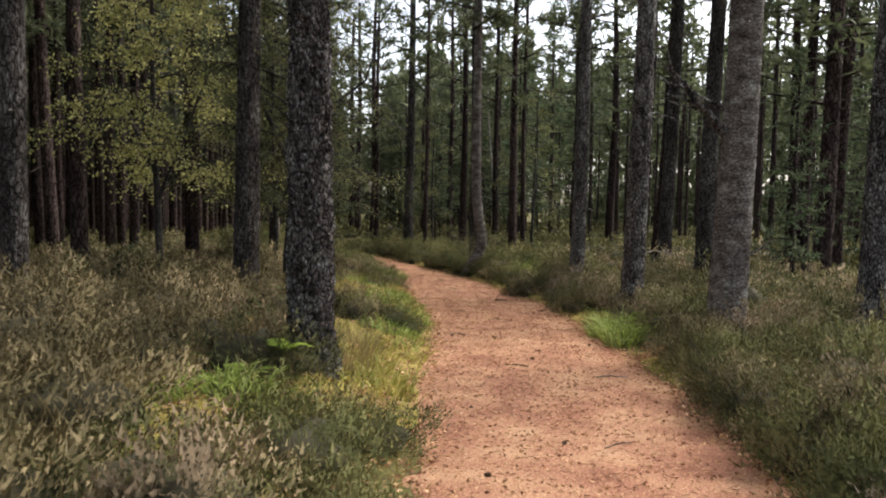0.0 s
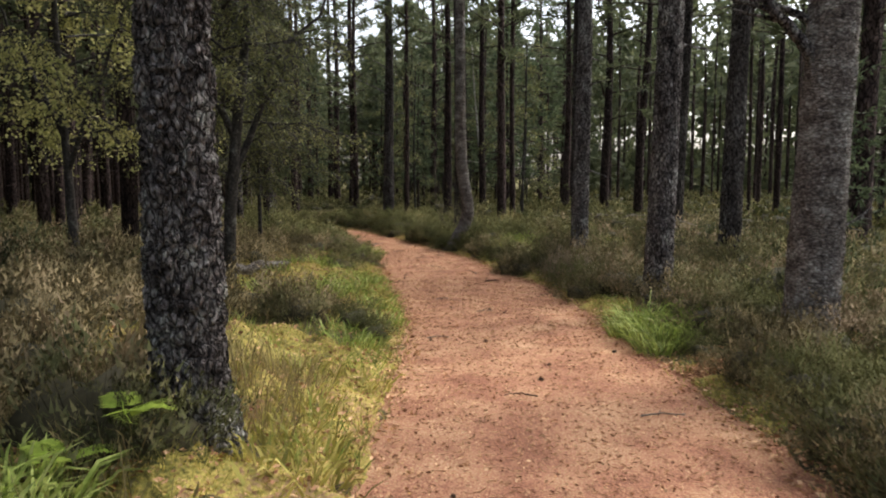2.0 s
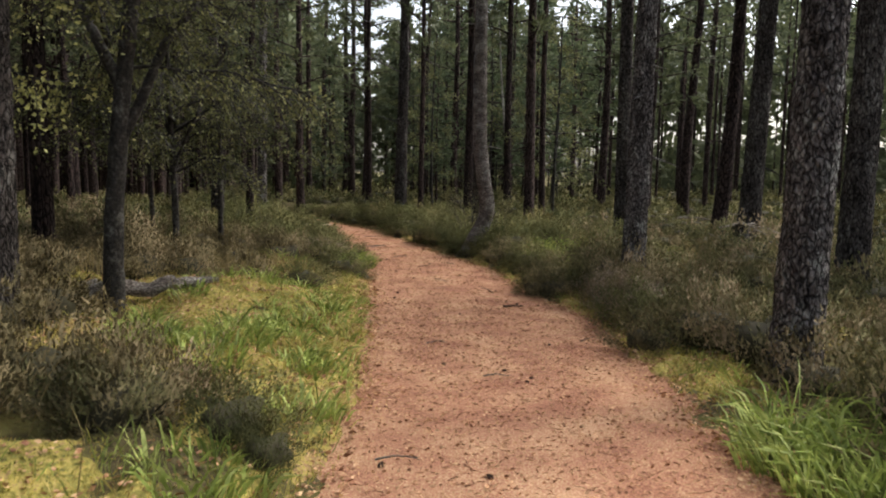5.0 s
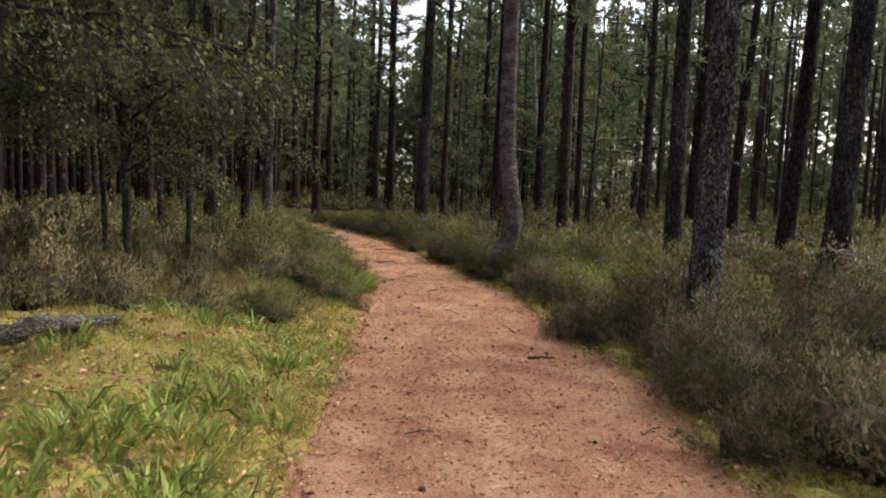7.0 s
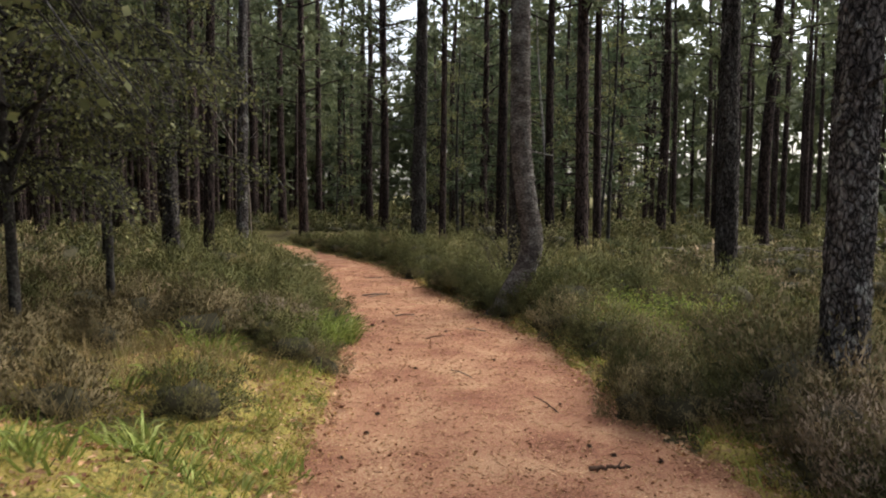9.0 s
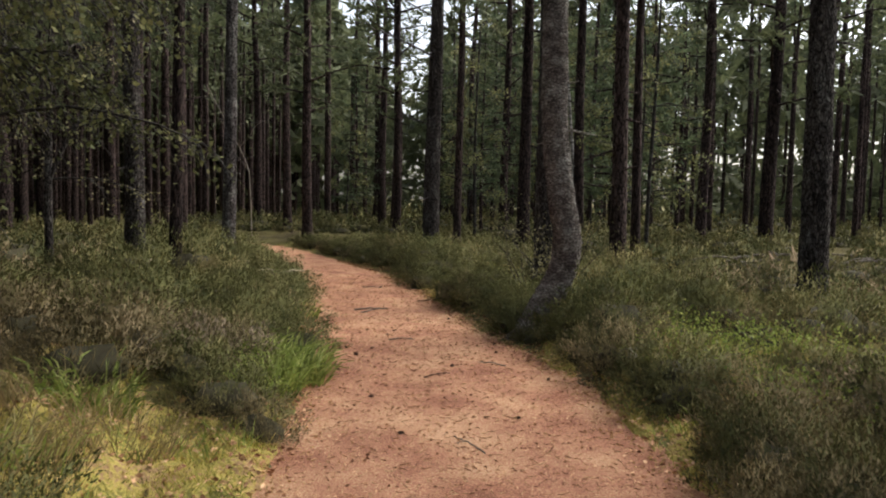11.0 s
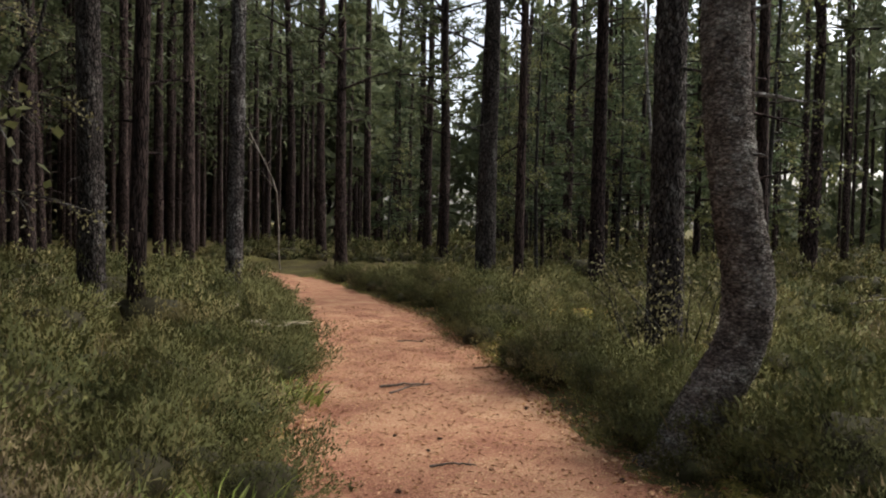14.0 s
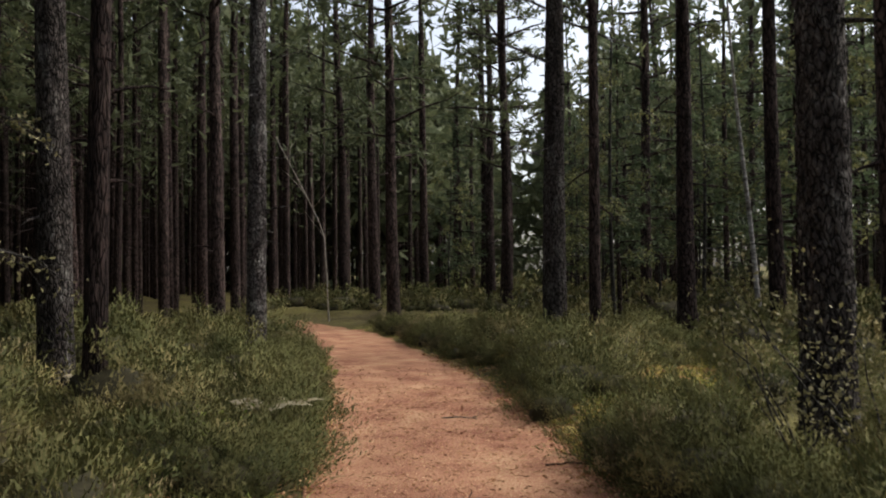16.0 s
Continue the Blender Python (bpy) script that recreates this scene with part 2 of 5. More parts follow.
M_brightleaf = surface("bright_yellow_green_leaves", [(0.35, (0.26, 0.27, 0.09)), (0.5, (0.42, 0.41, 0.15)), (0.65, (0.58, 0.53, 0.23))],
                       scale=1.2, fine=6, rough=0.6, bump=0, jitter=0.35, translucent=0.4)
M_paleleaf = surface("pale_faded_leaves", [(0.35, (0.10, 0.09, 0.04)), (0.5, (0.19, 0.17, 0.08)), (0.65, (0.34, 0.31, 0.19))],
                     scale=2, fine=6, rough=0.6, bump=0, jitter=0.35, translucent=0.35)
M_heather = surface("heather_shoots", [(0.37, (0.048, 0.056, 0.022)), (0.45, (0.115, 0.116, 0.046)), (0.53, (0.185, 0.155, 0.075)), (0.62, (0.29, 0.215, 0.135))],
                    scale=0.9, fine=5, rough=0.85, bump=0, jitter=0.24, translucent=0.25, per_object=0.05, fine_amount=0.25, island=0.035)
M_drygrass = surface("dry_moor_grass", [(0.3, (0.16, 0.14, 0.055)), (0.5, (0.27, 0.215, 0.095)), (0.7, (0.34, 0.235, 0.125))],
                     scale=0.8, fine=7, rough=0.8, bump=0, jitter=0.4, translucent=0.3, per_object=0.05, fine_amount=0.3)
M_grass = surface("fresh_green_grass", [(0.36, (0.12, 0.16, 0.035)), (0.5, (0.24, 0.30, 0.068)), (0.64, (0.42, 0.45, 0.15))],
                  scale=3, fine=6, rough=0.6, bump=0, jitter=0.45, translucent=0.35, per_object=0.12)
M_mossgrass = surface("short_yellow_green_grass", [(0.35, (0.20, 0.20, 0.046)), (0.5, (0.34, 0.305, 0.075)), (0.65, (0.48, 0.37, 0.14))],
                      scale=1.3, fine=6, rough=0.7, bump=0, jitter=0.35, translucent=0.3, per_object=0.05)
M_mossfuzz = surface("golden_green_moss_shoots", [(0.38, (0.12, 0.13, 0.03)), (0.45, (0.30, 0.28, 0.06)), (0.53, (0.50, 0.41, 0.105)), (0.58, (0.40, 0.27, 0.11)), (0.64, (0.22, 0.12, 0.065))],
                     scale=2.6, fine=6, rough=0.9, bump=0, jitter=0.25, translucent=0.3, per_object=0.05, fine_amount=0.35, island=0.05)
M_fern = surface("yellow_green_fern", [(0.3, (0.17, 0.25, 0.035)), (0.6, (0.33, 0.42, 0.07))], scale=4, rough=0.6, bump=0, jitter=0.2, translucent=0.4, per_object=0.05)
M_deadfern = surface("bleached_fern", [(0.3, (0.25, 0.2, 0.12)), (0.6, (0.42, 0.37, 0.26))], scale=4, rough=0.7, bump=0, jitter=0.2, translucent=0.3)
M_bilberry = surface("bilberry_leaves", [(0.35, (0.13, 0.18, 0.04)), (0.5, (0.25, 0.31, 0.07)), (0.65, (0.40, 0.40, 0.11))],
                     scale=2, fine=6, rough=0.6, bump=0, jitter=0.35, translucent=0.35)
M_edge = surface("ochre_edge_litter", [(0.36, (0.26, 0.14, 0.05)), (0.5, (0.45, 0.27, 0.11)), (0.62, (0.60, 0.42, 0.22))],
                 scale=9, fine=5, rough=0.9, bump=0, jitter=0.35, per_object=0)
M_brush = surface("weathered_brushwood", [(0.3, (0.05, 0.04, 0.03)), (0.5, (0.13, 0.11, 0.09)), (0.7, (0.26, 0.23, 0.2))],
                  scale=6, fine=6, rough=0.9, bump=0.4, bump_scale=30, jitter=0.2)
M_litter = surface("dry_needles_and_leaves", [(0.36, (0.22, 0.10, 0.055)), (0.44, (0.33, 0.165, 0.09)), (0.52, (0.44, 0.25, 0.135)), (0.62, (0.58, 0.38, 0.22))],
                   scale=9, fine=5, rough=0.9, bump=0, jitter=0.3, per_object=0, island=0.1)
M_cone = surface("brown_pine_cone", [(0.3, (0.03, 0.018, 0.012)), (0.7, (0.10, 0.06, 0.04))], scale=40, rough=0.9, bump=0.3, jitter=0.2)

# ---------------------------------------------------------------- plan
LEFT = [(-0.9, -9), (-0.45, -1), (-0.12, 4.2), (-0.22, 7), (-0.12, 9.5), (-0.23, 12), (-0.6, 15.4), (-0.85, 17.8), (-1.2, 20.3), (-2.1, 23.7),
        (-3.05, 27), (-4.3, 30), (-5.9, 33.7), (-8.4, 37.5), (-12.5, 41), (-19, 44)]
RIGHT = [(1.1, -9), (1.6, -1), (2.02, 4.2), (2.16, 7.5), (2.14, 9.2), (2.0, 10), (2.1, 12.3), (2.15, 15.5), (1.55, 18), (1.15, 20.8), (-0.05, 24),
         (-1.05, 27.6), (-2.4, 31), (-4.2, 34.6), (-6.6, 38.8), (-10.4, 43), (-17, 46.5)]
RISE = [(-12, 0.08), (0, -0.07), (10.3, -0.31), (16.4, -0.63), (25, -0.72), (34, -0.80), (60, -0.9), (400, -1.0)]
LX, LY = np.array(LEFT).T
RX, RY = np.array(RIGHT).T


def level(y):
    """Height of the path's middle."""
    yy = np.array([r[0] for r in RISE]), np.array([r[1] for r in RISE])
    return (np.interp(y, *yy) + np.interp(np.asarray(y) - 1.5, *yy) + np.interp(np.asarray(y) + 1.5, *yy)) / 3


def beside(x, y):
    """Metres outside the path's edge (below 0: on it), and -1 or 1 for the side."""
    l, r = np.interp(y, LY, LX), np.interp(y, RY, RX)
    slope = (np.interp(y + 0.5, LY, LX) - np.interp(y - 0.5, LY, LX))
    c = 1 / np.sqrt(1 + slope ** 2)
    return np.maximum(l - x, x - r) * c, np.where(x < (l + r) / 2, -1, 1)


def smooth(a, b, v):
    t = np.clip((np.asarray(v) - a) / (b - a), 0, 1)
    return t * t * (3 - 2 * t)


WAVES = [(np.random.default_rng(3).normal(size=(24, 2)), np.random.default_rng(4).uniform(0, 6.28, 24))]


def rough_field(x, y, wave):
    """Smooth random relief between about -1 and 1, with bumps of about that wave length."""
    k, ph = WAVES[0]
    k = unit(k) * (2 * np.pi / wave) * (0.6 + 0.8 * np.linspace(0, 1, 24))[:, None]
    return sum(np.sin(k[i, 0] * x + k[i, 1] * y + ph[i]) for i in range(24)) / 5.0


def height(x, y):
    x, y = np.asarray(x, float), np.asarray(y, float)
    d, side = beside(x, y)
    near = 1 - smooth(25, 60, d)
    bank = 0.16 * smooth(0.0, 1.3, d) + 0.10 * smooth(1.0, 3.5, d) * (side < 0)
    bank = bank + (0.05 * rough_field(x, y, 1.3) + 0.035 * rough_field(x + 31, y, 0.5) + 0.05 * smooth(0.8, 2.2, d) * rough_field(x + 9, y, 2.6)) * smooth(0.0, 0.8, d) * near
    bank = bank + 0.035 * smooth(0.05, 0.28, d + 0.05 * rough_field(x, y + 17, 0.7) + 0.03 * rough_field(x, y + 7, 0.27))
    mound = 0.22 * np.exp(-(((x + 2.2) / 1.3) ** 2 + ((y - 14.6) / 1.2) ** 2)) + 0.10 * np.exp(-(((x + 1.3) / 0.7) ** 2 + ((y - 7.6) / 1.0) ** 2))
    return level(y) + np.where(d > -0.4, bank, 0) - 0.05 * smooth(0.02, -0.3, d) + mound * smooth(0, 0.5, d)


# patches without heather: (x, y, half width, half length)
MOSSY = [(-0.75, 7.0, 0.7, 1.6), (-1.4, 12.4, 1.5, 1.5), (-2.0, 14.9, 1.55, 1.4), (-0.7, 10.9, 0.7, 0.8), (-1.1, 15.6, 0.7, 1.2),
         (2.32, 7.85, 0.26, 0.7), (-2.1, 17.9, 0.9, 1.3), (2.0, 14.0, 0.25, 2.0), (3.6, 12.9, 0.5, 0.7),
         (1.32, 20.3, 0.10, 1.5), (4.0, 20.5, 0.8, 0.8), (3.6, 16.7, 0.6, 0.5), (-0.75, 27.4, 0.4, 1.4), (0.3, 29.5, 0.7, 1.3), (-1.4, 4.0, 0.6, 0.8), (-2.8, 20.0, 0.5, 0.7), (-1.6, 8.9, 1.0, 0.8), (1.0, 31.5, 0.6, 0.8),
         (-0.55, 13.5, 0.6, 2.2), (-0.45, 6.2, 0.35, 1.2), (-0.45, 8.4, 0.35, 1.2), (-0.42, 11.2, 0.35, 1.3), (-0.85, 16.4, 0.35, 1.3), (-1.15, 18.3, 0.35, 1.1),
         (2.4, 12.6, 0.32, 1.2), (2.35, 21.3, 0.75, 0.8), (-1.75, 5.3, 0.7, 0.75), (2.05, 16.4, 0.2, 0.9), (1.6, 18.9, 0.16, 1.0), (0.9, 21.9, 0.14, 0.8)]


SPUR = (2.95, 8.62, 1.0, 0.26)  # a bare track that leaves the path


def in_moss(x, y):
    v = np.full(np.shape(x), -9.0)
    for cx, cy, rx, ry in MOSSY + [SPUR]:
        v = np.maximum(v, 1 - np.sqrt(((x - cx) / rx) ** 2 + ((y - cy) / ry) ** 2))
    return v


def moss_lift(x, y):
    """How far the moss cushions stand above the soil."""
    v = np.clip(in_moss(x, y), 0, 1)
    return (0.035 + 0.026 * rough_field(x, y + 35, 0.45)) * np.sqrt(np.clip(v * (2 - v), 0, 1))


def in_dry(x, y):
    """Long dry grass instead of heather, on the open slope at the start."""
    v = np.full(np.shape(x), -9.0)
    for cx, cy, rx, ry in [(-4.5, 6.5, 3.6, 5.5), (-5.2, 16.8, 3.4, 3.4), (4.6, 21.0, 2.0, 2.2), (2.6, 21.8, 0.8, 1.5), (-3.2, 20.5, 1.6, 1.6)]:
        v = np.maximum(v, 1 - np.sqrt(((x - cx) / rx) ** 2 + ((y - cy) / ry) ** 2))
    return v


# ground: one sheet, fine where the path runs and out to the horizon
gx = np.concatenate([[-420, -220, -120, -70, -45, -30, -22, -17], np.arange(-14, 14.01, 0.16), [17, 22, 30, 45, 70, 120, 220, 420]])
gy = np.concatenate([[-420, -200, -90, -40, -20, -12], np.arange(-8, 46.01, 0.16), [50, 56, 65, 80, 110, 160, 260, 420]])
GX, GY = np.meshgrid(gx, gy)
GZ = height(GX, GY)
nx, ny = len(gx), len(gy)
ii = (np.arange(ny - 1)[:, None] * nx + np.arange(nx - 1)[None]).ravel()
ground = part("ground", mesh_of("ground", np.stack([GX, GY, GZ], -1).reshape(-1, 3), np.stack([ii, ii + 1, ii + 1 + nx, ii + nx], 1), smooth=True), M_ground)
tagged(ground, "dark forest soil with needle litter and moss", "ground", kind="structure")

# path: reddish trodden strip with a soft crown, its edges running under the bank
ys = np.arange(-8.9, 43, 0.12)
across = np.linspace(-0.12, 1.12, 26)
lx, rx = np.interp(ys, LY, LX), np.interp(ys, LY, np.interp(LY, RY, RX))
PX = lx[:, None] + (rx - lx)[:, None] * across[None]
PY = np.repeat(ys[:, None], 26, 1)
edge = np.clip(np.abs(across - 0.5) * 2, 0, 1.2)
PZ = level(PY) + 0.012 * (1 - edge ** 2)[None] + 0.008 * rough_field(PX, PY, 0.9) + 0.004 * rough_field(PX, PY + 9, 0.2)
ii = (np.arange(len(ys) - 1)[:, None] * 26 + np.arange(25)[None]).ravel()
path_strip = part("path", mesh_of("path", np.stack([PX, PY, PZ], -1).reshape(-1, 3), np.stack([ii, ii + 1, ii + 27, ii + 26], 1), smooth=True), M_path)
tagged(path_strip, "trodden path of reddish-brown grit and pine needles", "path", kind="structure")


# ---------------------------------------------------------------- trees
def bark_relief(radii, zs, sides, depth, seed, plate=0.05):
    """Raised bark plates with cracks between them, as extra radius ring by ring."""
    out = np.zeros((len(zs), sides))
    for i, (r, z) in enumerate(zip(radii, zs)):
        for j in range(sides):
            a = 2 * math.pi * j / sides
            q = Vector((math.cos(a) * r / plate, math.sin(a) * r / plate, z / (plate * 2.1) + seed * 7.3))
            q += noise.noise_vector(q * 0.6) * 0.5
            dd = noise.voronoi(q)[0]
            crack = min(1.0, (dd[1] - dd[0]) * 3.5)
            fine = noise.voronoi(q * 2.4)[0]
            out[i, j] = depth * (crack - 0.6) + depth * 0.5 * min(1.0, (fine[1] - fine[0]) * 4) + depth * 0.5 * noise.noise(q * 2.3) + depth * 0.8 * noise.noise(q * 0.35)
    return out


def trunk_line(height_m, lean, bow, seed, step):
    """Points up a trunk that leans (x, y a metre of height) and bows a little."""
    g = np.random.default_rng(seed)
    z = np.arange(-0.25, height_m, step)
    ph = g.uniform(0, 6.28, 2)
    x = lean[0] * z + bow * (np.sin(z * 0.55 + ph[0]) - np.sin(ph[0]))
    y = lean[1] * z + bow * (np.sin(z * 0.45 + ph[1]) - np.sin(ph[1]))
    return np.stack([x, y, z], 1)


def taper(z, r, height_m, flare=0.35):
    z = np.maximum(z, -0.25)
    return r * (1 - 0.75 * np.clip(z / height_m, 0, 1) ** 0.9) + r * flare * np.exp(-np.clip(z + 0.1, 0, 9) / 0.22) + 0.004


def limb_line(start, heading, length, droop, g, n=5):
    t = np.linspace(0, 1, n)[:, None]
    d = unit(heading)
    p = start + d * length * t + np.array([0, 0, -1.0]) * droop * length * t ** 2
    return p + g.normal(size=(n, 3)) * length * 0.025 * t


def needle_crown(seed, low, high, reach, limbs, tufts, size, droop, sprays=13, shape="pine"):
    """Limbs in whorls with sprays of needles; returns verts, quads (wood) and tris (needles)."""
    g = np.random.default_rng(seed)
    wood, at, along, sz = [], [], [], []
    for i in range(limbs):
        f = (i + g.uniform(0, 1)) / limbs
        z = low + (high - low) * f
        a = i * 2.4 + g.uniform(-0.5, 0.5)
        prof = (0.45 + 0.75 * f) * (1.25 - f) * 1.5 if shape == "pine" else (1.05 - f)
        length = reach * prof * g.uniform(0.65, 1.15)
        head = np.array([math.cos(a), math.sin(a), g.uniform(0.1, 0.6) if shape == "pine" else g.uniform(-0.1, 0.2)])
        p = limb_line(np.array([0, 0, z]), head, length, droop, g)
        wood.append(tube(p, np.linspace(0.035, 0.008, 5) * (0.6 + length / 3), 4))
        k = max(3, int(tufts * prof))
        t = g.uniform(0.25 if shape == "pine" else 0.08, 1.0, k)
        c = np.stack([np.interp(t, np.linspace(0, 1, 5), p[:, q]) for q in range(3)], 1) + g.normal(size=(k, 3)) * np.array([0.16, 0.16, 0.08]) * (0.6 + length / 3)
        cc = np.repeat(c, sprays, 0)
        dirs = unit(g.normal(size=(len(cc), 3)) + unit(head) * 0.7 + np.array([0, 0, 0.35 if shape == "pine" else -0.25]))
        at.append(cc + dirs * g.uniform(0, 0.12, (len(cc), 1)))
        along.append(dirs)
        sz.append(g.uniform(0.6, 1.2, len(cc)) * size)
    wv, wq = merged(wood)
    sz = np.concatenate(sz)
    lv, lt = needles(np.concatenate(at), np.concatenate(along), sz, sz * 0.27, seed)
    return np.concatenate([wv, lv]), wq, lt + len(wv)


def leaf_crown(seed, low, high, reach, limbs, tufts, size, droop, sprays=7):
    """A broadleaf crown: arching limbs, twigs and loose sprays of small leaves with gaps."""
    g = np.random.default_rng(seed)
    wood, at, along = [], [], []
    for i in range(limbs):
        f = (i + g.uniform(0, 1)) / limbs
        z = low + (high - low) * f
        a = i * 2.4 + g.uniform(-0.7, 0.7)
        length = reach * (1.1 - 0.6 * f) * g.uniform(0.6, 1.15)
        head = np.array([math.cos(a), math.sin(a), g.uniform(0.1, 0.75)])
        p = limb_line(np.array([0, 0, z]), head, length, droop, g, 6)
        wood.append(tube(p, np.linspace(0.02, 0.004, 6) * (0.5 + length / 3), 5))
        for s in range(tufts):
            t = g.uniform(0.25, 1.0)
            c = np.array([np.interp(t, np.linspace(0, 1, 6), p[:, q]) for q in range(3)])
            h2 = np.array([math.cos(a + g.uniform(-1.3, 1.3)), math.sin(a + g.uniform(-1.3, 1.3)), g.uniform(-0.5, 0.25)])
            tw = limb_line(c, h2, g.uniform(0.25, 0.7) * (0.5 + reach / 4), droop + 0.3, g, 3)
            wood.append(tube(tw, [0.007, 0.005, 0.002], 3))
            k = sprays * 2
            tt = g.uniform(0.1, 1.05, k)
            q = np.stack([np.interp(tt, np.linspace(0, 1, 3), tw[:, q]) for q in range(3)], 1) + g.normal(size=(k, 3)) * 0.05
            at.append(q)
            along.append(unit(g.normal(size=(k, 3)) + np.array([0, 0, -0.5])))
    at, along = np.concatenate(at), np.concatenate(along)
    wv, wq = merged(wood)
    lv, lt = leaves(at, along, g.uniform(0.6, 1.25, len(at)) * size, 0.7, seed)
    return np.concatenate([wv, lv]), wq, lt + len(wv)


def crown_mesh(name, built):
    v, q, t = built
    return mesh_of(name, v, q, t, slots=np.concatenate([np.zeros(len(q)), np.ones(len(t))]))


def stubs(pts, radii, seed, n, z0, z1, long=0.5):
    """Broken dead branch stubs and knots up a trunk."""
    g = np.random.default_rng(seed)
    out = []
    for i in range(n):
        z = g.uniform(z0, z1)
        c = np.array([np.interp(z, pts[:, 2], pts[:, k]) for k in range(3)])
        r = np.interp(z, pts[:, 2], radii)
        a = g.uniform(0, 6.28)
        d = np.array([math.cos(a), math.sin(a), g.uniform(-0.3, 0.35)])
        ln = g.uniform(0.1, 1.0) ** 2 * long + 0.06
        p = limb_line(c + d * r * 0.6, d, ln + r * 0.4, 0.15, g, 4)
        out.append((p, np.array([0.022, 0.015, 0.011, 0.005]) * (0.5 + r * 4)))
    return out


CROWNS = [crown_mesh("crown", needle_crown(40 + i, 7.0 + i * 0.5, 16.0, 2.0, 26, 9, 0.32, 0.05)) for i in range(3)]


def hero_pine(x, y, diam, label, lean=(0, 0), bow=0.02, seed=0, tall=17.0, sides=48, fine_to=4.5, step=0.034, depth=0.012, base=None, curve=None,
              dead=(), knots=8, knot_low=1.6, bark=None, flare=0.35):
    """A pine near the path: its own trunk with raised bark plates, dead branches, and a crown high above."""
    top = new("pine_tree")
    z0 = float(height(x, y)) - 0.05 if base is None else base
    top.matrix_world = pose(x, y, z0)
    tagged(top, label, "tree", "trees along the path")
    lo = trunk_line(fine_to, lean, bow, seed, step)
    hi = trunk_line(tall, lean, bow, seed, 0.45)
    pts = np.concatenate([lo, hi[hi[:, 2] > fine_to + 0.2]])
    if curve is not None:
        cz, cx = np.array(curve).T
        pts[:, 0] += sum(np.interp(pts[:, 2] + o, cz, cx) for o in (-0.1, -0.05, 0, 0.05, 0.1)) / 5
    r = taper(pts[:, 2], diam / 2, tall, flare)
    relief = bark_relief(r, pts[:, 2], sides, depth, seed)
    v, q = tube(pts, r, sides, relief)
    bm_ = mesh_of("trunk", v, q, smooth=True)
    part("trunk", bm_, bark or M_bark, top)
    for p, rr in stubs(pts, r, seed + 5, knots, knot_low, 6.5):
        part("dead_branch", mesh_of("dead_branch", *tube(p, rr, 6), smooth=True), bark or M_bark, top)
    for z, heading, ln, droop, thick in dead:
        g = np.random.default_rng(int(z * 100) + seed)
        c = np.array([np.interp(z, pts[:, 2], pts[:, k]) for k in range(3)])
        p = limb_line(c, np.array(heading, float), ln, droop, g, 8)
        pieces = [tube(p, np.linspace(thick, thick * 0.25, 8), 8)]
        for s in (0.45, 0.7, 0.85):
            b = p[int(s * 7)]
            tw = limb_line(b, np.array(heading, float) + g.normal(size=3) * 0.6, ln * 0.35, 0.1, g, 4)
            pieces.append(tube(tw, np.linspace(thick * 0.4, thick * 0.1, 4), 5))
        vv, qq = merged(pieces)
        part("dead_branch", mesh_of("dead_branch", vv, qq, smooth=True), M_bark, top, "bare bent dead branch")
    i = seed % 3
    c = part("crown", CROWNS[i], [M_bark_far, M_needles], top)
    c.matrix_local = pose(lean[0] * 9, lean[1] * 9, 0, 0, 0, seed * 47)
    return top


GREY = "tall pine with scaly grey bark in heather"
hero_pine(-1.055, 6.4, 0.35, "thick pine with deep cracked grey bark and lichen, beside the path", lean=(-0.012, 0.0), seed=1, depth=0.03, sides=110, step=0.015, fine_to=4.0, knots=4, knot_low=2.2)
hero_pine(-3.15, 12.3, 0.40, GREY, lean=(0.022, 0.0), bark=M_bark_dark, seed=2, depth=0.014, knots=3)
hero_pine(2.83, 11.75, 0.33, "pine with flaky reddish-brown bark above a grass clump", lean=(0.028, 0.01), seed=3, knots=5, depth=0.012)
hero_pine(3.12, 8.55, 0.40, "pine with grey-brown bark and a long dead branch", lean=(0.022, 0.0), bark=M_bark_pale, seed=4, depth=0.013, sides=60, knots=6, knot_low=2.2,
          dead=[(2.2, (-0.8, -0.2, 0.72), 1.25, -0.12, 0.06), (2.55, (-0.95, 0.2, 0.5), 1.0, 0.0, 0.04), (0.95, (0.9, 0.2, 0.35), 0.55, -0.1, 0.02)])
hero_pine(2.92, 17.25, 0.32, GREY + ", pale at its foot", lean=(0.005, 0.0), seed=5, knots=14, knot_low=1.0)
hero_pine(0.72, 23.1, 0.315, "pine with a curved foot and scaly pale bark", lean=(0.0, 0.0), bark=M_bark_pale, seed=6, depth=0.014, sides=60, knots=6, bow=0.0, curve=[(-0.3, -0.25), (0.0, -0.1), (0.25, 0.02), (0.43, 0.1), (0.65, 0.22), (0.8, 0.285), (0.95, 0.33), (1.15, 0.335), (1.35, 0.31), (1.6, 0.26), (1.9, 0.215), (2.25, 0.175), (2.6, 0.15), (3.6, 0.13), (6, 0.12), (17, 0.15)], flare=0.45)
hero_pine(-1.75, 35.2, 0.46, "thick dark pine with many broken branches", lean=(0.006, 0.0), dead=[(5.3, (-0.9, -0.1, 0.42), 2.5, 0.05, 0.035), (6.3, (-0.8, 0.1, 0.5), 1.8, 0.0, 0.03), (3.5, (-0.9, 0, 0.3), 1.0, 0.0, 0.025), (6.2, (0.85, 0, -0.35), 1.6, 0.1, 0.03), (4.4, (0.9, -0.2, 0.3), 1.1, 0.1, 0.025)],
          bark=M_bark_dark, seed=7, knots=22, knot_low=1.2, sides=36, step=0.05)
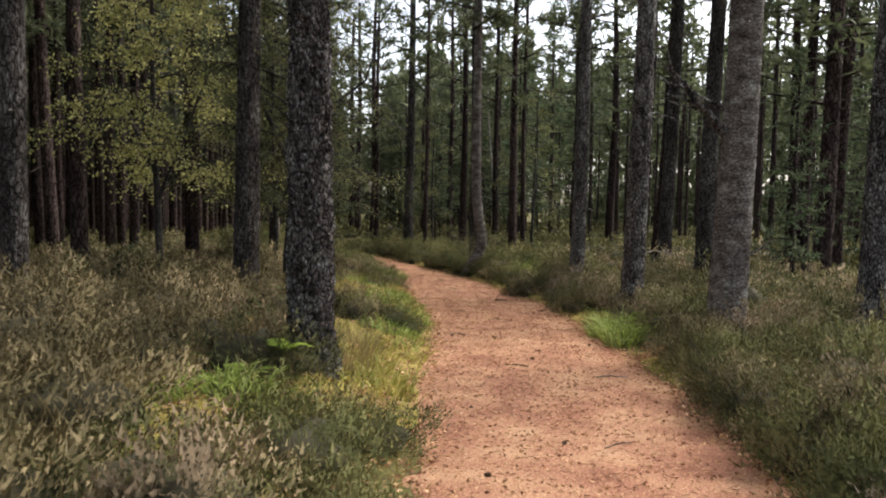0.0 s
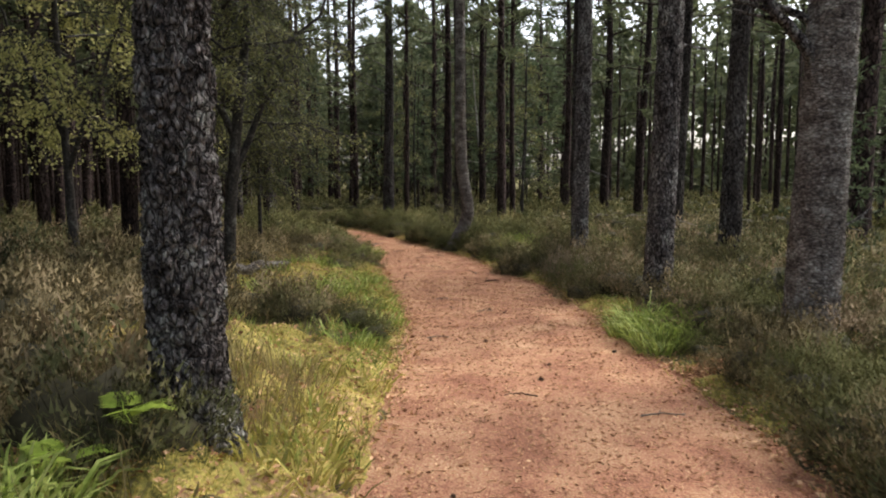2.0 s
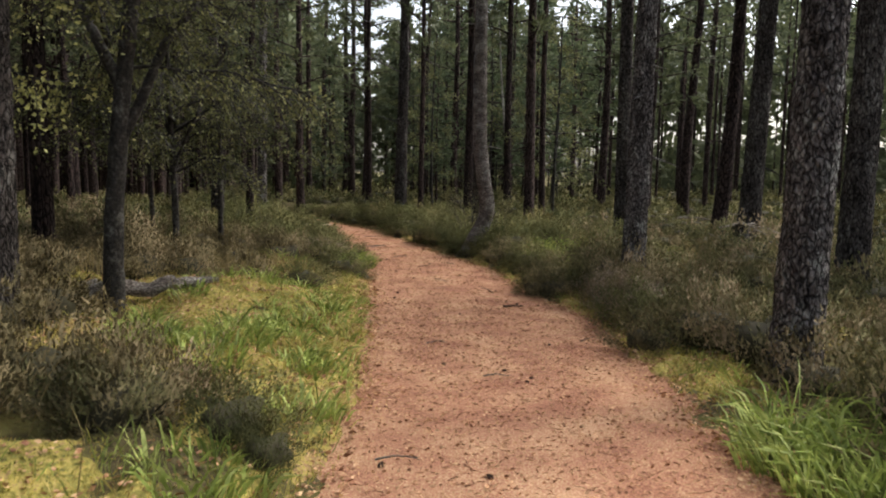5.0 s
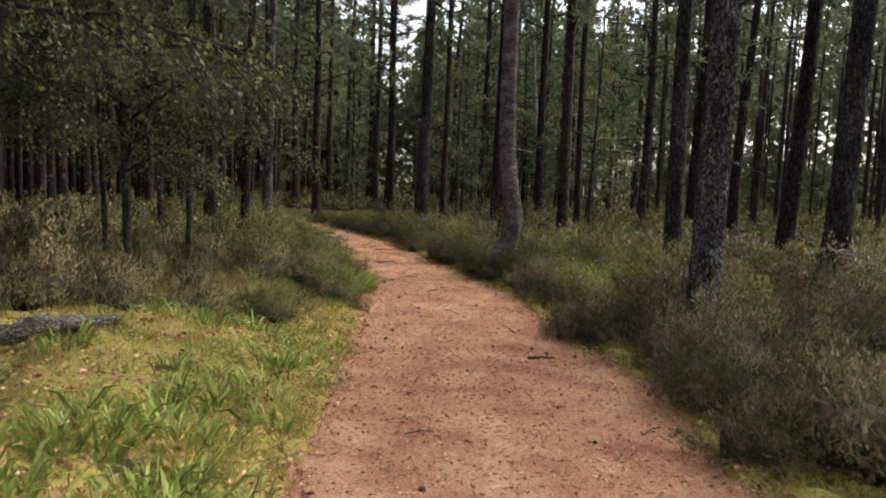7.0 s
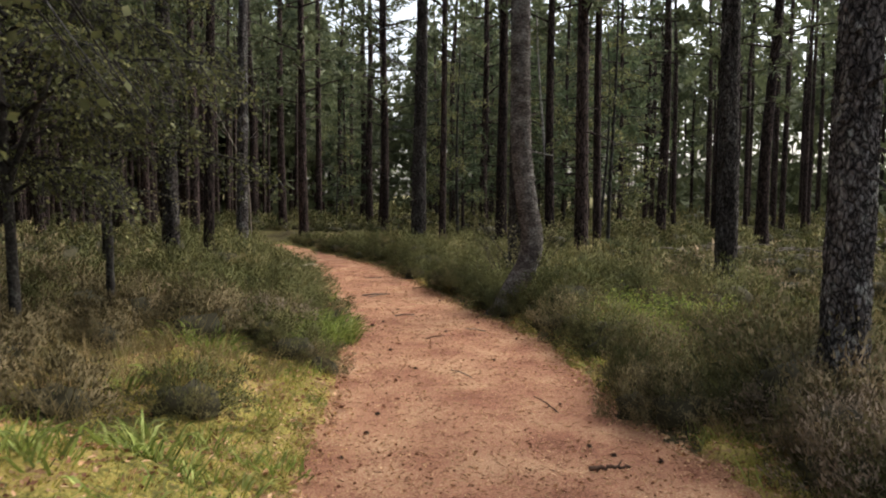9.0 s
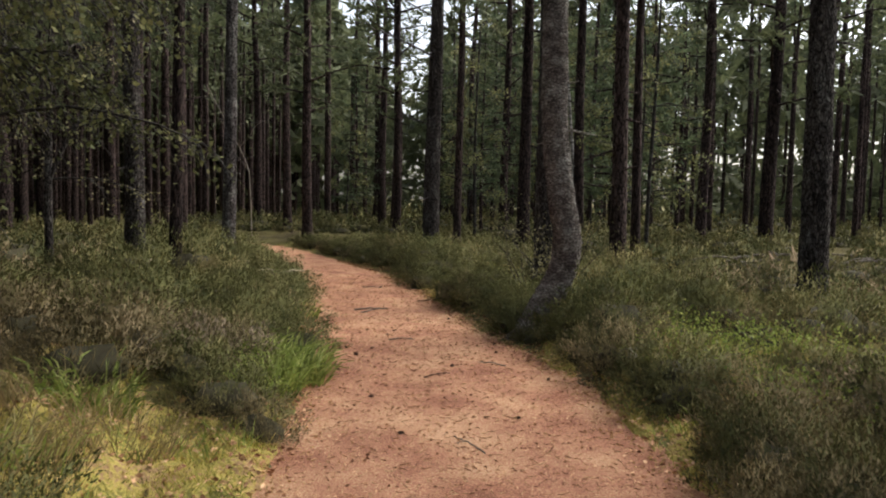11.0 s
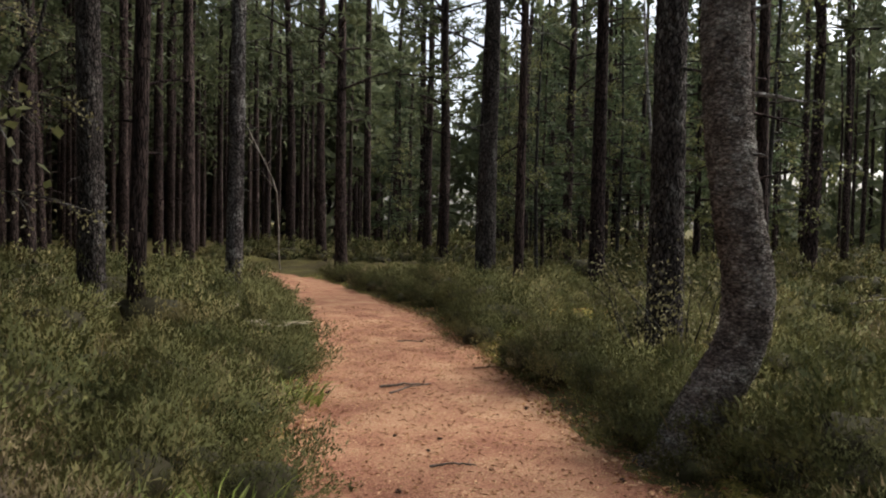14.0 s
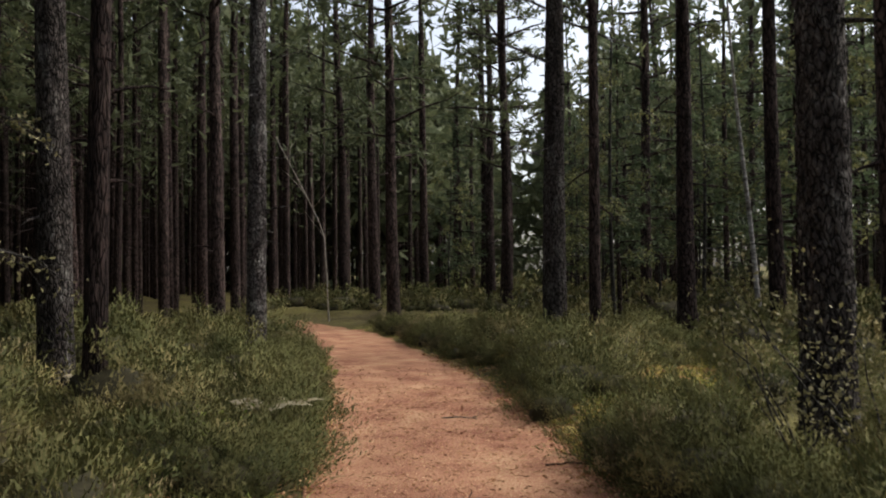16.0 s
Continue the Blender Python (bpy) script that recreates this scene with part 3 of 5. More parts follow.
hero_pine(5.3, 16.0, 0.38, GREY, lean=(0.03, 0.0), bark=M_bark_dark, seed=8, knots=6, sides=32, step=0.05)
hero_pine(0.95, 26.2, 0.36, "dark pine with rough bark behind a leafy sapling", lean=(-0.012, 0.0), bark=M_bark_dark, seed=9, knots=8, knot_low=2.5, sides=60)
hero_pine(-6.0, 27.1, 0.34, "dark pine with rough bark in heather", lean=(-0.02, 0.0), bark=M_bark_dark, seed=10, knots=8, sides=36, step=0.05)
hero_pine(-5.9, 31.2, 0.30, "slender pine with pale grey bark at the bend", lean=(0.022, 0.0), dead=[(3.1, (1.0, -0.1, 0.15), 0.95, 0.05, 0.014), (4.6, (0.9, 0, 0.3), 0.8, 0.1, 0.014), (5.4, (-0.9, 0, 0.45), 0.9, 0.0, 0.015)], seed=11, knots=14, sides=36, step=0.05, flare=0.7)
hero_pine(4.15, 24.2, 0.34, GREY, bark=M_bark_dark, seed=12, knots=6, sides=32, step=0.05)
hero_pine(5.9, 21.2, 0.40, GREY + " behind an uprooted stump", lean=(0.03, 0), bark=M_bark_dark, seed=13, knots=6, sides=32, step=0.05)
hero_pine(-4.6, 8.3, 0.28, GREY, bark=M_bark_dark, seed=14, knots=3, sides=32, step=0.05)
hero_pine(4.9, 8.9, 0.30, GREY, lean=(0.02, 0), seed=15, knots=3, sides=32, step=0.05)

# pines farther back: (x, y, diameter, lean x)
FAR = [(-5.96, 18.3, 0.34, 0), (-6.9, 14.7, 0.34, 0.0), (8.96, 18.7, 0.46, 0.04), (7.3, 27.2, 0.42, 0.05), (2.52, 29.9, 0.34, 0), (3.0, 30.75, 0.18, 0),
       (-4.95, 26.3, 0.2, 0.03), (-8.4, 34.5, 0.3, 0.0), (-4.45, 46.7, 0.46, 0), (-6.1, 53.2, 0.45, 0), (-6.58, 40.6, 0.37, -0.01), (-8.63, 45.2, 0.38, -0.01),
       (-10.8, 48, 0.4, -0.02), (0.76, 36.8, 0.39, -0.01), (0.11, 42.9, 0.33, 0), (2.2, 35.1, 0.3, -0.01), (-0.94, 33.7, 0.13, 0), (6.4, 39.7, 0.37, 0), (7.9, 38, 0.45, 0.0),
       (9.9, 39.7, 0.45, 0.03), (-9.4, 21.8, 0.3, 0), (-9.67, 23.1, 0.26, 0), (-8.83, 22, 0.3, 0), (9.15, 20.0, 0.32, 0), (11.1, 22.3, 0.42, 0.03), (10.4, 23.7, 0.33, 0),
       (-4.0, 44.0, 0.3, 0), (-6.95, 56.4, 0.5, 0)]


def far_pine(seed, low, diam=0.34, tall=16.5, needles=None, shape="pine", limbs=24, reach=2.0):
    """One pine of the wood, for copying: a plain trunk with stubs, and a crown."""
    top = new("pine_tree")
    pts = trunk_line(tall, (0, 0), 0.04, seed, 0.8)
    r = taper(pts[:, 2], diam / 2, tall)
    v, q = merged([tube(pts, r, 9)] + [tube(p, rr, 4) for p, rr in stubs(pts, r, seed, 12, 1.5, low + 1, 0.9)])
    part("trunk", mesh_of("trunk", v, q, smooth=True), M_bark_far, top)
    part("crown", crown_mesh("crown", needle_crown(seed, low, tall, reach, limbs, 7, 0.34, 0.08, shape=shape)), [M_bark_far, needles or M_needles], top)
    tagged(top, "straight pine of the wood with a bare lower trunk", "tree", "pines of the wood")
    return top


MODELS = [far_pine(60, 5.5), far_pine(61, 7.0), far_pine(62, 4.2, limbs=28), far_pine(63, 6.2)]
SPRUCES = [far_pine(70, 1.6, 0.2, 10.5, M_spruce, "spruce", 40, 2.0), far_pine(71, 2.6, 0.2, 12.0, M_spruce, "spruce", 40, 2.2)]
for s in SPRUCES:
    tagged(s, "young spruce with drooping green branches", "tree", "young spruces")
    s.name = "spruce_tree"
spots = []


def plant(model, x, y, scale=1.0, wide=1.0, turn=0.0, tilt=0.0):
    spots.append((x, y))
    m = pose(x, y, float(height(x, y)) - 0.05, 0, tilt, 0) @ pose(0, 0, 0, 0, 0, turn) @ Matrix.Diagonal((wide, wide, scale, 1))
    if model.get("placed"):
        return copy_thing(model, m @ Matrix.Diagonal((1 / model.scale[0], 1 / model.scale[1], 1 / model.scale[2], 1)))
    model["placed"] = 1
    model.matrix_world = m
    return model


for i, (x, y, d, ln) in enumerate(FAR):
    plant(MODELS[i % 4], x, y, 1.0, d / 0.34 if d > 0.25 else 0.62, i * 77 % 360, math.degrees(math.atan(ln)))
for i, (x, y, s) in enumerate([(7.4, 16.6, 0.5), (13.5, 27, 1.0), (3.8, 41.5, 1.0), (1.5, 47, 1.1), (16, 30, 1.0), (-0.6, 40.5, 0.6), (4.6, 46, 1.15), (6.6, 50, 1.3), (2.4, 56, 1.3), (8.4, 53, 1.3), (5.4, 60, 1.4)]):
    plant(SPRUCES[i % 2], x, y, s, s, i * 61)

# undergrowth between the pines: slim young spruces and birches
def young_birch(seed):
    top = new("birch_tree")
    pts = trunk_line(8.0, (0.02, 0.0), 0.1, seed, 0.5)
    v, q = tube(pts, taper(pts[:, 2], 0.05, 8.0), 8)
    part("trunk", mesh_of("trunk", v, q, smooth=True), M_darkbark, top)
    part("crown", crown_mesh("crown", leaf_crown(seed, 1.2, 8.0, 1.9, 15, 8, 0.14, 0.3, 5)), [M_darkbark, M_birchleaf], top)
    return tagged(top, "slender young birch between the pines", "tree", "young birches")


YOUNG = [young_birch(75), young_birch(76)]
g = np.random.default_rng(17)
for i in range(64):
    y = g.uniform(37, 62)
    x = g.uniform(-7.5, 22) if y > 47 else g.uniform(1.5, 22)
    if y > 44 and abs(x + 6.0 + 0.14 * (y - 60)) < 2.0:
        continue
    if math.atan2(x, y - 17) > 0.2:
        continue
    sc = g.uniform(0.55, 1.0)
    plant((SPRUCES + YOUNG + YOUNG)[i % 6], x, y, sc, sc * 1.1, g.uniform(0, 360))
for i in range(4):
    x, y = g.uniform(11, 18), g.uniform(17, 30)
    sc = g.uniform(0.45, 0.8)
    plant((YOUNG + SPRUCES)[i % 4], x, y, sc, sc * 1.1, g.uniform(0, 360))

# the wood on both sides and ahead
g = np.random.default_rng(11)
tries, wood_spots, far_spots = 0, [], []
taken = list(spots)
while tries < 14000:
    tries += 1
    x, y = g.uniform(-60, 60), g.uniform(-14, 120)
    c = float(np.interp(y, LY, LX)) if y < 37 else -8.0
    left_wood = x < min(-8.2, c - 5.5) and y > 3
    right_wood = x > 9.5 + 0.05 * y and y > 9
    ahead = y > 48 and -9 < x < 9.5 + 0.05 * y
    behind = y < -5 and abs(x) > 3
    if not (left_wood or right_wood or ahead or behind):
        continue
    bearing = math.degrees(math.atan2(x, y - 17))
    if 12 < bearing < 36 and y > 30 and g.uniform() < 0.42:
        continue
    if y > 46 and abs(x + 6.0 + 0.14 * (y - 60)) < 2.4:
        continue
    gap = (1.3 if x > -11 else 1.05) if left_wood else (1.8 if ahead else (3.7 if y < 44 else 2.1))
    gap *= g.uniform(0.75, 1.75) * (1.0 + max(0, math.hypot(x, y - 12) - 35) / 60)
    if any((x - a) ** 2 + (y - b) ** 2 < gap * gap for a, b in taken):
        continue
    taken.append((x, y))
    (wood_spots if math.hypot(x, y - 14) < 34 else far_spots).append((x, y))
wood_spots.sort(key=lambda p: math.hypot(p[0], p[1] - 14))
far_spots += wood_spots[220:]
for i, (x, y) in enumerate(wood_spots[:220]):
    w = g.uniform(0.42, 1.15)
    plant(MODELS[int(g.integers(0, 4))], x, y, g.uniform(0.8, 1.15), w, g.uniform(0, 360), g.uniform(-2.6, 2.6))


def distant_wood():
    """Trees too far back to count, as one mesh: thin trunks and loose crowns."""
    gg = np.random.default_rng(5)
    wood, at = [], []
    for x, y in far_spots:
        z = float(height(x, y))
        tall = gg.uniform(13, 18)
        r = gg.uniform(0.1, 0.19) if x < 5 else gg.uniform(0.06, 0.16)
        pts = np.array([[x, y, z - 0.1], [x + gg.normal() * 0.05, y, z + tall * 0.5], [x + gg.normal() * 0.2, y, z + tall]])
        wood.append(tube(pts, [r, r * 0.75, r * 0.2], 6))
        low = gg.uniform(3.5, 8) if x < 4 else gg.uniform(6, 10)
        # fuller crowns on the left, added to darken the wood below
        k = 220 if x < -8 else 120
        f = gg.uniform(0, 1, k)
        a = gg.uniform(0, 6.28, k)
        rad = gg.uniform(0.1, 1, k) * 2.0 * (1.15 - f)
        at.append(np.stack([x + np.cos(a) * rad, y + np.sin(a) * rad, z + low + (tall - low) * f], 1))
    for i in range(2000):
        a = gg.uniform(-1.35, 1.35)
        rr = gg.uniform(62, 125)
        x, y = rr * math.sin(a), 10 + rr * math.cos(a)
        gap = 0.21 < math.atan2(x, y - 17) < 0.6
        if x > 5 and i % 3 and not gap:
            continue
        c = np.array([x, y, (2.5 if x > 5 and not gap else 0) + gg.uniform(0, 1) ** 1.5 * (13 if x < -14 else (4.5 if gap else 10))])
        at.append(c + gg.normal(size=(20, 3)) * np.array([1.6, 1.6, 1.2]))
    at = np.concatenate(at)
    wv, wq = merged(wood)
    dirs = unit(gg.normal(size=at.shape) + np.array([0, 0, -0.2]))
    far = np.hypot(at[:, 0], at[:, 1] - 10)
    # nearer needles above 9 m are enlarged: unseen canopy that blocks skylight
    sz = gg.uniform(0.5, 1.1, len(at)) * np.where(far > 60, 1.9, np.where(at[:, 2] > 9, 1.0, 0.55))
    lv, lt = needles(at, dirs, sz, sz * np.where(far > 60, 0.42, 0.3), 9)
    me = mesh_of("distant_wood", np.concatenate([wv, lv]), wq, lt + len(wv), slots=np.concatenate([np.zeros(len(wq)), np.ones(len(lt))]))
    return tagged(part("distant_wood", me, [M_bark_far, M_needles]), "dense pine wood in the distance", "wood", kind="stuff")


distant_wood()


def dead_twigs():
    """Bare brown lower branches of the dense wood, too many to count, as one mesh."""
    gg = np.random.default_rng(19)
    pieces = []
    for x, y in [p for p in wood_spots[:220] + far_spots if p[0] < -5 and 8 < p[1] < 70]:
        z = float(height(x, y))
        for i in range(9):
            a, up = gg.uniform(0, 6.28), gg.uniform(0, 1) ** 0.8 * 8 + 1.2
            p = limb_line(np.array([x, y, z + up]), np.array([math.cos(a), math.sin(a), gg.uniform(-0.15, 0.35)]), gg.uniform(0.4, 1.7), gg.uniform(0.0, 0.35), gg, 4)
            pieces.append(tube(p, np.array([0.016, 0.012, 0.008, 0.003]), 3))
            tw = limb_line(p[2], np.array([math.cos(a + gg.uniform(-1, 1)), math.sin(a + gg.uniform(-1, 1)), gg.uniform(-0.3, 0.3)]), gg.uniform(0.2, 0.7), 0.2, gg, 3)
            pieces.append(tube(tw, np.array([0.007, 0.005, 0.002]), 3))
    v, q = merged(pieces)
    return tagged(part("dead_twigs", mesh_of("dead_twigs", v, q), M_bark_far), "bare brown lower twigs of the dense pine wood", "branches", kind="stuff")


dead_twigs()


def birch(x, y, diam, label, seed, low, tall, reach, limbs, tufts, leaf=0.07, bark=None, lean=(0, 0), fork=True, foliage=None, bow=0.06, droop=0.25):
    """A small broadleaf tree: crooked forked trunk and a loose crown."""
    top = new("birch_tree")
    top.matrix_world = pose(x, y, float(height(x, y)) - 0.05)
    tagged(top, label, "tree", "broadleaf trees")
    pts = trunk_line(tall, lean, bow, seed, 0.08)
    r = taper(pts[:, 2], diam / 2, tall, 0.3)
    pieces = [tube(pts, r, 20, bark_relief(r, pts[:, 2], 20, 0.008, seed, 0.05))]
    if fork:
        g = np.random.default_rng(seed)
        for s in range(2):
            z = 1.6 + 0.5 * s
            c = np.array([np.interp(z, pts[:, 2], pts[:, k]) for k in range(3)])
            p = limb_line(c, np.array([(-1) ** s * 0.45, g.uniform(-0.3, 0.3), 1.0]), tall * 0.55, 0.0, g, 9)
            pieces.append(tube(p, diam * 0.26 * np.linspace(1, 0, 9) ** 1.3 + 0.008, 10))
    v, q = merged(pieces)
    part("trunk", mesh_of("trunk", v, q, smooth=True), bark or M_darkbark, top)
    part("crown", crown_mesh("crown", leaf_crown(seed, low, tall, reach, limbs, tufts, leaf, droop)), [M_darkbark, foliage or M_birchleaf], top)
    return top


birch(-2.76, 13.6, 0.18, "forked dark birch with yellowing leaves beside a mossy mound", 21, 2.2, 7.5, 1.7, 42, 44, leaf=0.045, bow=0.22, droop=0.25)
birch(-4.1, 18.9, 0.10, "birch with low hanging yellow-green leaves", 22, 1.5, 7.5, 2.3, 50, 60, leaf=0.05, droop=0.35)
birch(-4.75, 19.6, 0.07, "slim birch stem with yellow-green leaves", 32, 1.7, 6.0, 1.5, 22, 26, leaf=0.05, droop=0.35, fork=False, lean=(-0.04, 0))
birch(-3.75, 20.1, 0.08, "slim birch stem with yellow-green leaves", 33, 1.8, 6.5, 1.5, 22, 26, leaf=0.05, droop=0.35, fork=False, lean=(0.03, 0))
birch(-6.5, 25.4, 0.12, "thin crooked birch with pale leaves", 23, 1.4, 7.0, 1.7, 18, 9, leaf=0.05, bark=M_bark_dark, foliage=M_paleleaf)
birch(-5.2, 14.2, 0.14, "small birch with bright autumn leaves", 24, 2.0, 6.0, 2.2, 30, 28, leaf=0.065, foliage=M_brightleaf, droop=0.35)
birch(2.5, 39.3, 0.12, "thin white birch in the wood", 25, 3.2, 8.0, 1.5, 12, 7, bark=M_birch, fork=False, lean=(-0.06, 0))
birch(-0.7, 38.5, 0.10, "slender young birch in the wood", 26, 1.5, 7.0, 1.4, 14, 9, fork=False)
birch(3.6, 33.0, 0.10, "slender young birch in the wood", 27, 1.5, 7.0, 1.5, 14, 9, fork=False)
birch(1.8, 45.0, 0.12, "slender young birch in the wood", 28, 1.5, 9.0, 2.2, 18, 10, fork=False, leaf=0.1)
birch(-1.5, 55.0, 0.12, "slender young birch in the wood", 29, 1.5, 9.0, 2.4, 18, 10, fork=False, leaf=0.12)

# ---------------------------------------------------------------- ground cover
def lobes(a, ct, ph):
    """How far a heather mound bulges at an angle a and a height ct between 0 and 1."""
    return 1 + 0.17 * np.sin(a * 3 + ph) * np.sqrt(1 - ct ** 2) + 0.13 * np.sin(a * 5 - 2 * ph + 4 * ct) + 0.10 * np.sin(7 * ct + 2 * a + ph)


def sprigs(centre, radius, tall, count, shoots, seed, wide=1.0):
    """Heather: lobed domes of short shoots round stems and a core coloured dark as inner shade. Gives core and stems
    (verts, quads, tris) and the shoots (verts, tris, normals).
    """
    g = np.random.default_rng(seed)
    phase = np.modf(np.abs(centre[:, :1] * 13.7 + centre[:, 1:2] * 7.1))[0] * 6.28
    # dense inner twigs as a closed dome under the shoots, darkened to imitate shade
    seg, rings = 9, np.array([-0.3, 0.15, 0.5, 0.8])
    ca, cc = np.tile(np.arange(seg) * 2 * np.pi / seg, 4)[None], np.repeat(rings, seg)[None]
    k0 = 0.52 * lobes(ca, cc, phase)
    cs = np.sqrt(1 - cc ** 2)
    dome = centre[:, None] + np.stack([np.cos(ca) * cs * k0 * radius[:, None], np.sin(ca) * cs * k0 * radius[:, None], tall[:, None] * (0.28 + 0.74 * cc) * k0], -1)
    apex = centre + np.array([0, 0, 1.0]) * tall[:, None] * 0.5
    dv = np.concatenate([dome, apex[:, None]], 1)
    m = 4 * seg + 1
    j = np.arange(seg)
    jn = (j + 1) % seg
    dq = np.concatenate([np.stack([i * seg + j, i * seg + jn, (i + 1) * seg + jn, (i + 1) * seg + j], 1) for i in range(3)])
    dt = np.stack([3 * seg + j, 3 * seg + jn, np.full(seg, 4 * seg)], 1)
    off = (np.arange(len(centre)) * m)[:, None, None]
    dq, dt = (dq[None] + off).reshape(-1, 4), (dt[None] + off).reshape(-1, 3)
    # stems and their shoots
    c = np.repeat(centre, count, 0)
    r, h = np.repeat(radius, count)[:, None], np.repeat(tall, count)[:, None]
    n = len(c)
    a = g.uniform(0, 2 * np.pi, (n, 1))
    ct = g.uniform(-0.3, 1, (n, 1))
    st = np.sqrt(1 - ct ** 2)
    rad = np.concatenate([np.cos(a) * st, np.sin(a) * st], 1)
    shell = lobes(a, ct, np.repeat(phase, count, 0)) * g.uniform(0.82, 1.06, (n, 1))
    tip = c + np.concatenate([rad * r * shell, h * (0.28 + 0.74 * ct) * shell], 1)
    base = c + np.concatenate([rad * r * 0.3, np.zeros((n, 1)) - 0.03], 1)
    v1, q1, t1 = blades(base, base + (tip - base) * 0.95, 0.004 * wide, 0.04, seed)
    k = shoots
    b, e = np.repeat(base, k, 0), np.repeat(tip, k, 0)
    t = 1.03 - 0.32 * g.uniform(0, 1, (n * k, 1)) ** 1.4
    hub = np.repeat(c, k, 0)
    p = hub + (e - hub) * t + g.normal(size=(n * k, 3)) * np.repeat(r, k, 0) * np.array([0.07, 0.07, 0.055])
    d = unit(unit(e - b) * 0.55 + g.normal(size=(n * k, 3)) * 0.42 + np.array([0, 0, 0.5]))
    size = g.uniform(0.5, 1.4, n * k) * 0.040 * (0.6 + 0.4 * wide) * np.sqrt(np.repeat(r, k, 0)[:, 0] / 0.46)
    v2, t2 = needles(p, d, size, size * 0.25 * wide ** 0.5, seed + 1)
    cen = np.repeat(c + np.array([0, 0, 0.15]) * h, k, 0)
    out = unit((p - cen) / np.repeat(np.concatenate([r, r, h], 1), k, 0) + np.array([0, 0, 0.25]) + g.normal(size=p.shape) * 0.22)
    tri = v2.reshape(-1, 3, 3)
    back = (np.cross(tri[:, 1] - tri[:, 0], tri[:, 2] - tri[:, 0]) * out).sum(1) < 0
    t2[back] = t2[back][:, [1, 0, 2]]
    return (np.concatenate([dv.reshape(-1, 3), v1]), np.concatenate([dq, q1 + m * len(centre)]), np.concatenate([dt, t1 + m * len(centre)])), (v2, t2, np.repeat(out, 3, 0))


def spread(seed, count, x0, x1, y0, y1, keep, gap=0.0):
    """Random places in a rectangle of the plan that pass keep(x, y, metres beside the path)."""
    g = np.random.default_rng(seed)
    x, y = g.uniform(x0, x1, count), g.uniform(y0, y1, count)
    d, side = beside(x, y)
    ok = keep(x, y, d, side)
    return x[ok], y[ok]


def on_ground(x, y, lift=0.0):
    return np.stack([x, y, height(x, y) + lift], 1)


M_moorgrass = surface("dark_green_moor_grass", [(0.36, (0.075, 0.08, 0.026)), (0.5, (0.13, 0.135, 0.044)), (0.64, (0.215, 0.20, 0.075))], scale=1.2, fine=6, rough=0.8, bump=0,
                      jitter=0.4, translucent=0.3, per_object=0.05, fine_amount=0.3)

# heather bushes that line the path, one by one
BUSHES = []
for i in range(6):
    (v, q, t), (v2, t2, n2) = sprigs(np.array([[i * 1.7, i * 0.9, 0]]), np.array([0.44]), np.array([0.42]), 120, 40, 300 + i)
    v, v2 = v - np.array([i * 1.7, i * 0.9, 0]), v2 - np.array([i * 1.7, i * 0.9, 0])
    BUSHES.append((mesh_of("stock", v, q, t), mesh_of("foliage", v2, None, t2, smooth=True, normals=n2)))
M_heather_dark = surface("dark_green_heather", [(0.36, (0.055, 0.062, 0.022)), (0.5, (0.115, 0.116, 0.042)), (0.64, (0.215, 0.178, 0.078))],
                         scale=1.1, fine=6, rough=0.85, bump=0, jitter=0.16, translucent=0.25, per_object=0.2, fine_amount=0.25, island=0.035)
M_heather_brown = surface("faded_brown_heather", [(0.36, (0.10, 0.086, 0.04)), (0.5, (0.205, 0.165, 0.082)), (0.64, (0.34, 0.265, 0.15))],
                          scale=1.4, fine=6, rough=0.85, bump=0, jitter=0.24, translucent=0.25, per_object=0.2, fine_amount=0.25, island=0.035)
M_heather_pale = surface("pale_purple_grey_heather", [(0.36, (0.13, 0.10, 0.066)), (0.5, (0.26, 0.20, 0.14)), (0.64, (0.42, 0.34, 0.26))],
                         scale=1.4, fine=6, rough=0.85, bump=0, jitter=0.24, translucent=0.25, per_object=0.1, fine_amount=0.25, island=0.035)
# brown stems, plus inner domes whose dark colour deepens the shade between shoots
M_stem_shade = surface("brown_heather_wood_and_inner_shade", [(0.35, (0.022, 0.02, 0.01)), (0.65, (0.06, 0.052, 0.026))], scale=20, bump=0, jitter=0.2)
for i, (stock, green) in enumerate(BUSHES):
    stock.materials.append(M_stem_shade)
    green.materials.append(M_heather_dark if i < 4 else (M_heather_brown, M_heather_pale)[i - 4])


def bush(x, y, size=1.0, tall=1.0, kind=0, turn=0.0):
    ob = new("heather_bush")
    for nm, me in zip(("stock", "foliage"), BUSHES[kind]):
        new(nm, me).parent = ob
    ob.matrix_world = pose(x, y, float(height(x, y)) - 0.02, 0, 0, turn) @ Matrix.Diagonal((size, size, tall, 1))
    return tagged(ob, "dark green heather bush at the path's edge" if kind < 4 else ("faded brown heather bush at the path's edge", "pale grey withered heather bush at the path's edge")[kind - 4], "heather", "heather bushes along the path")


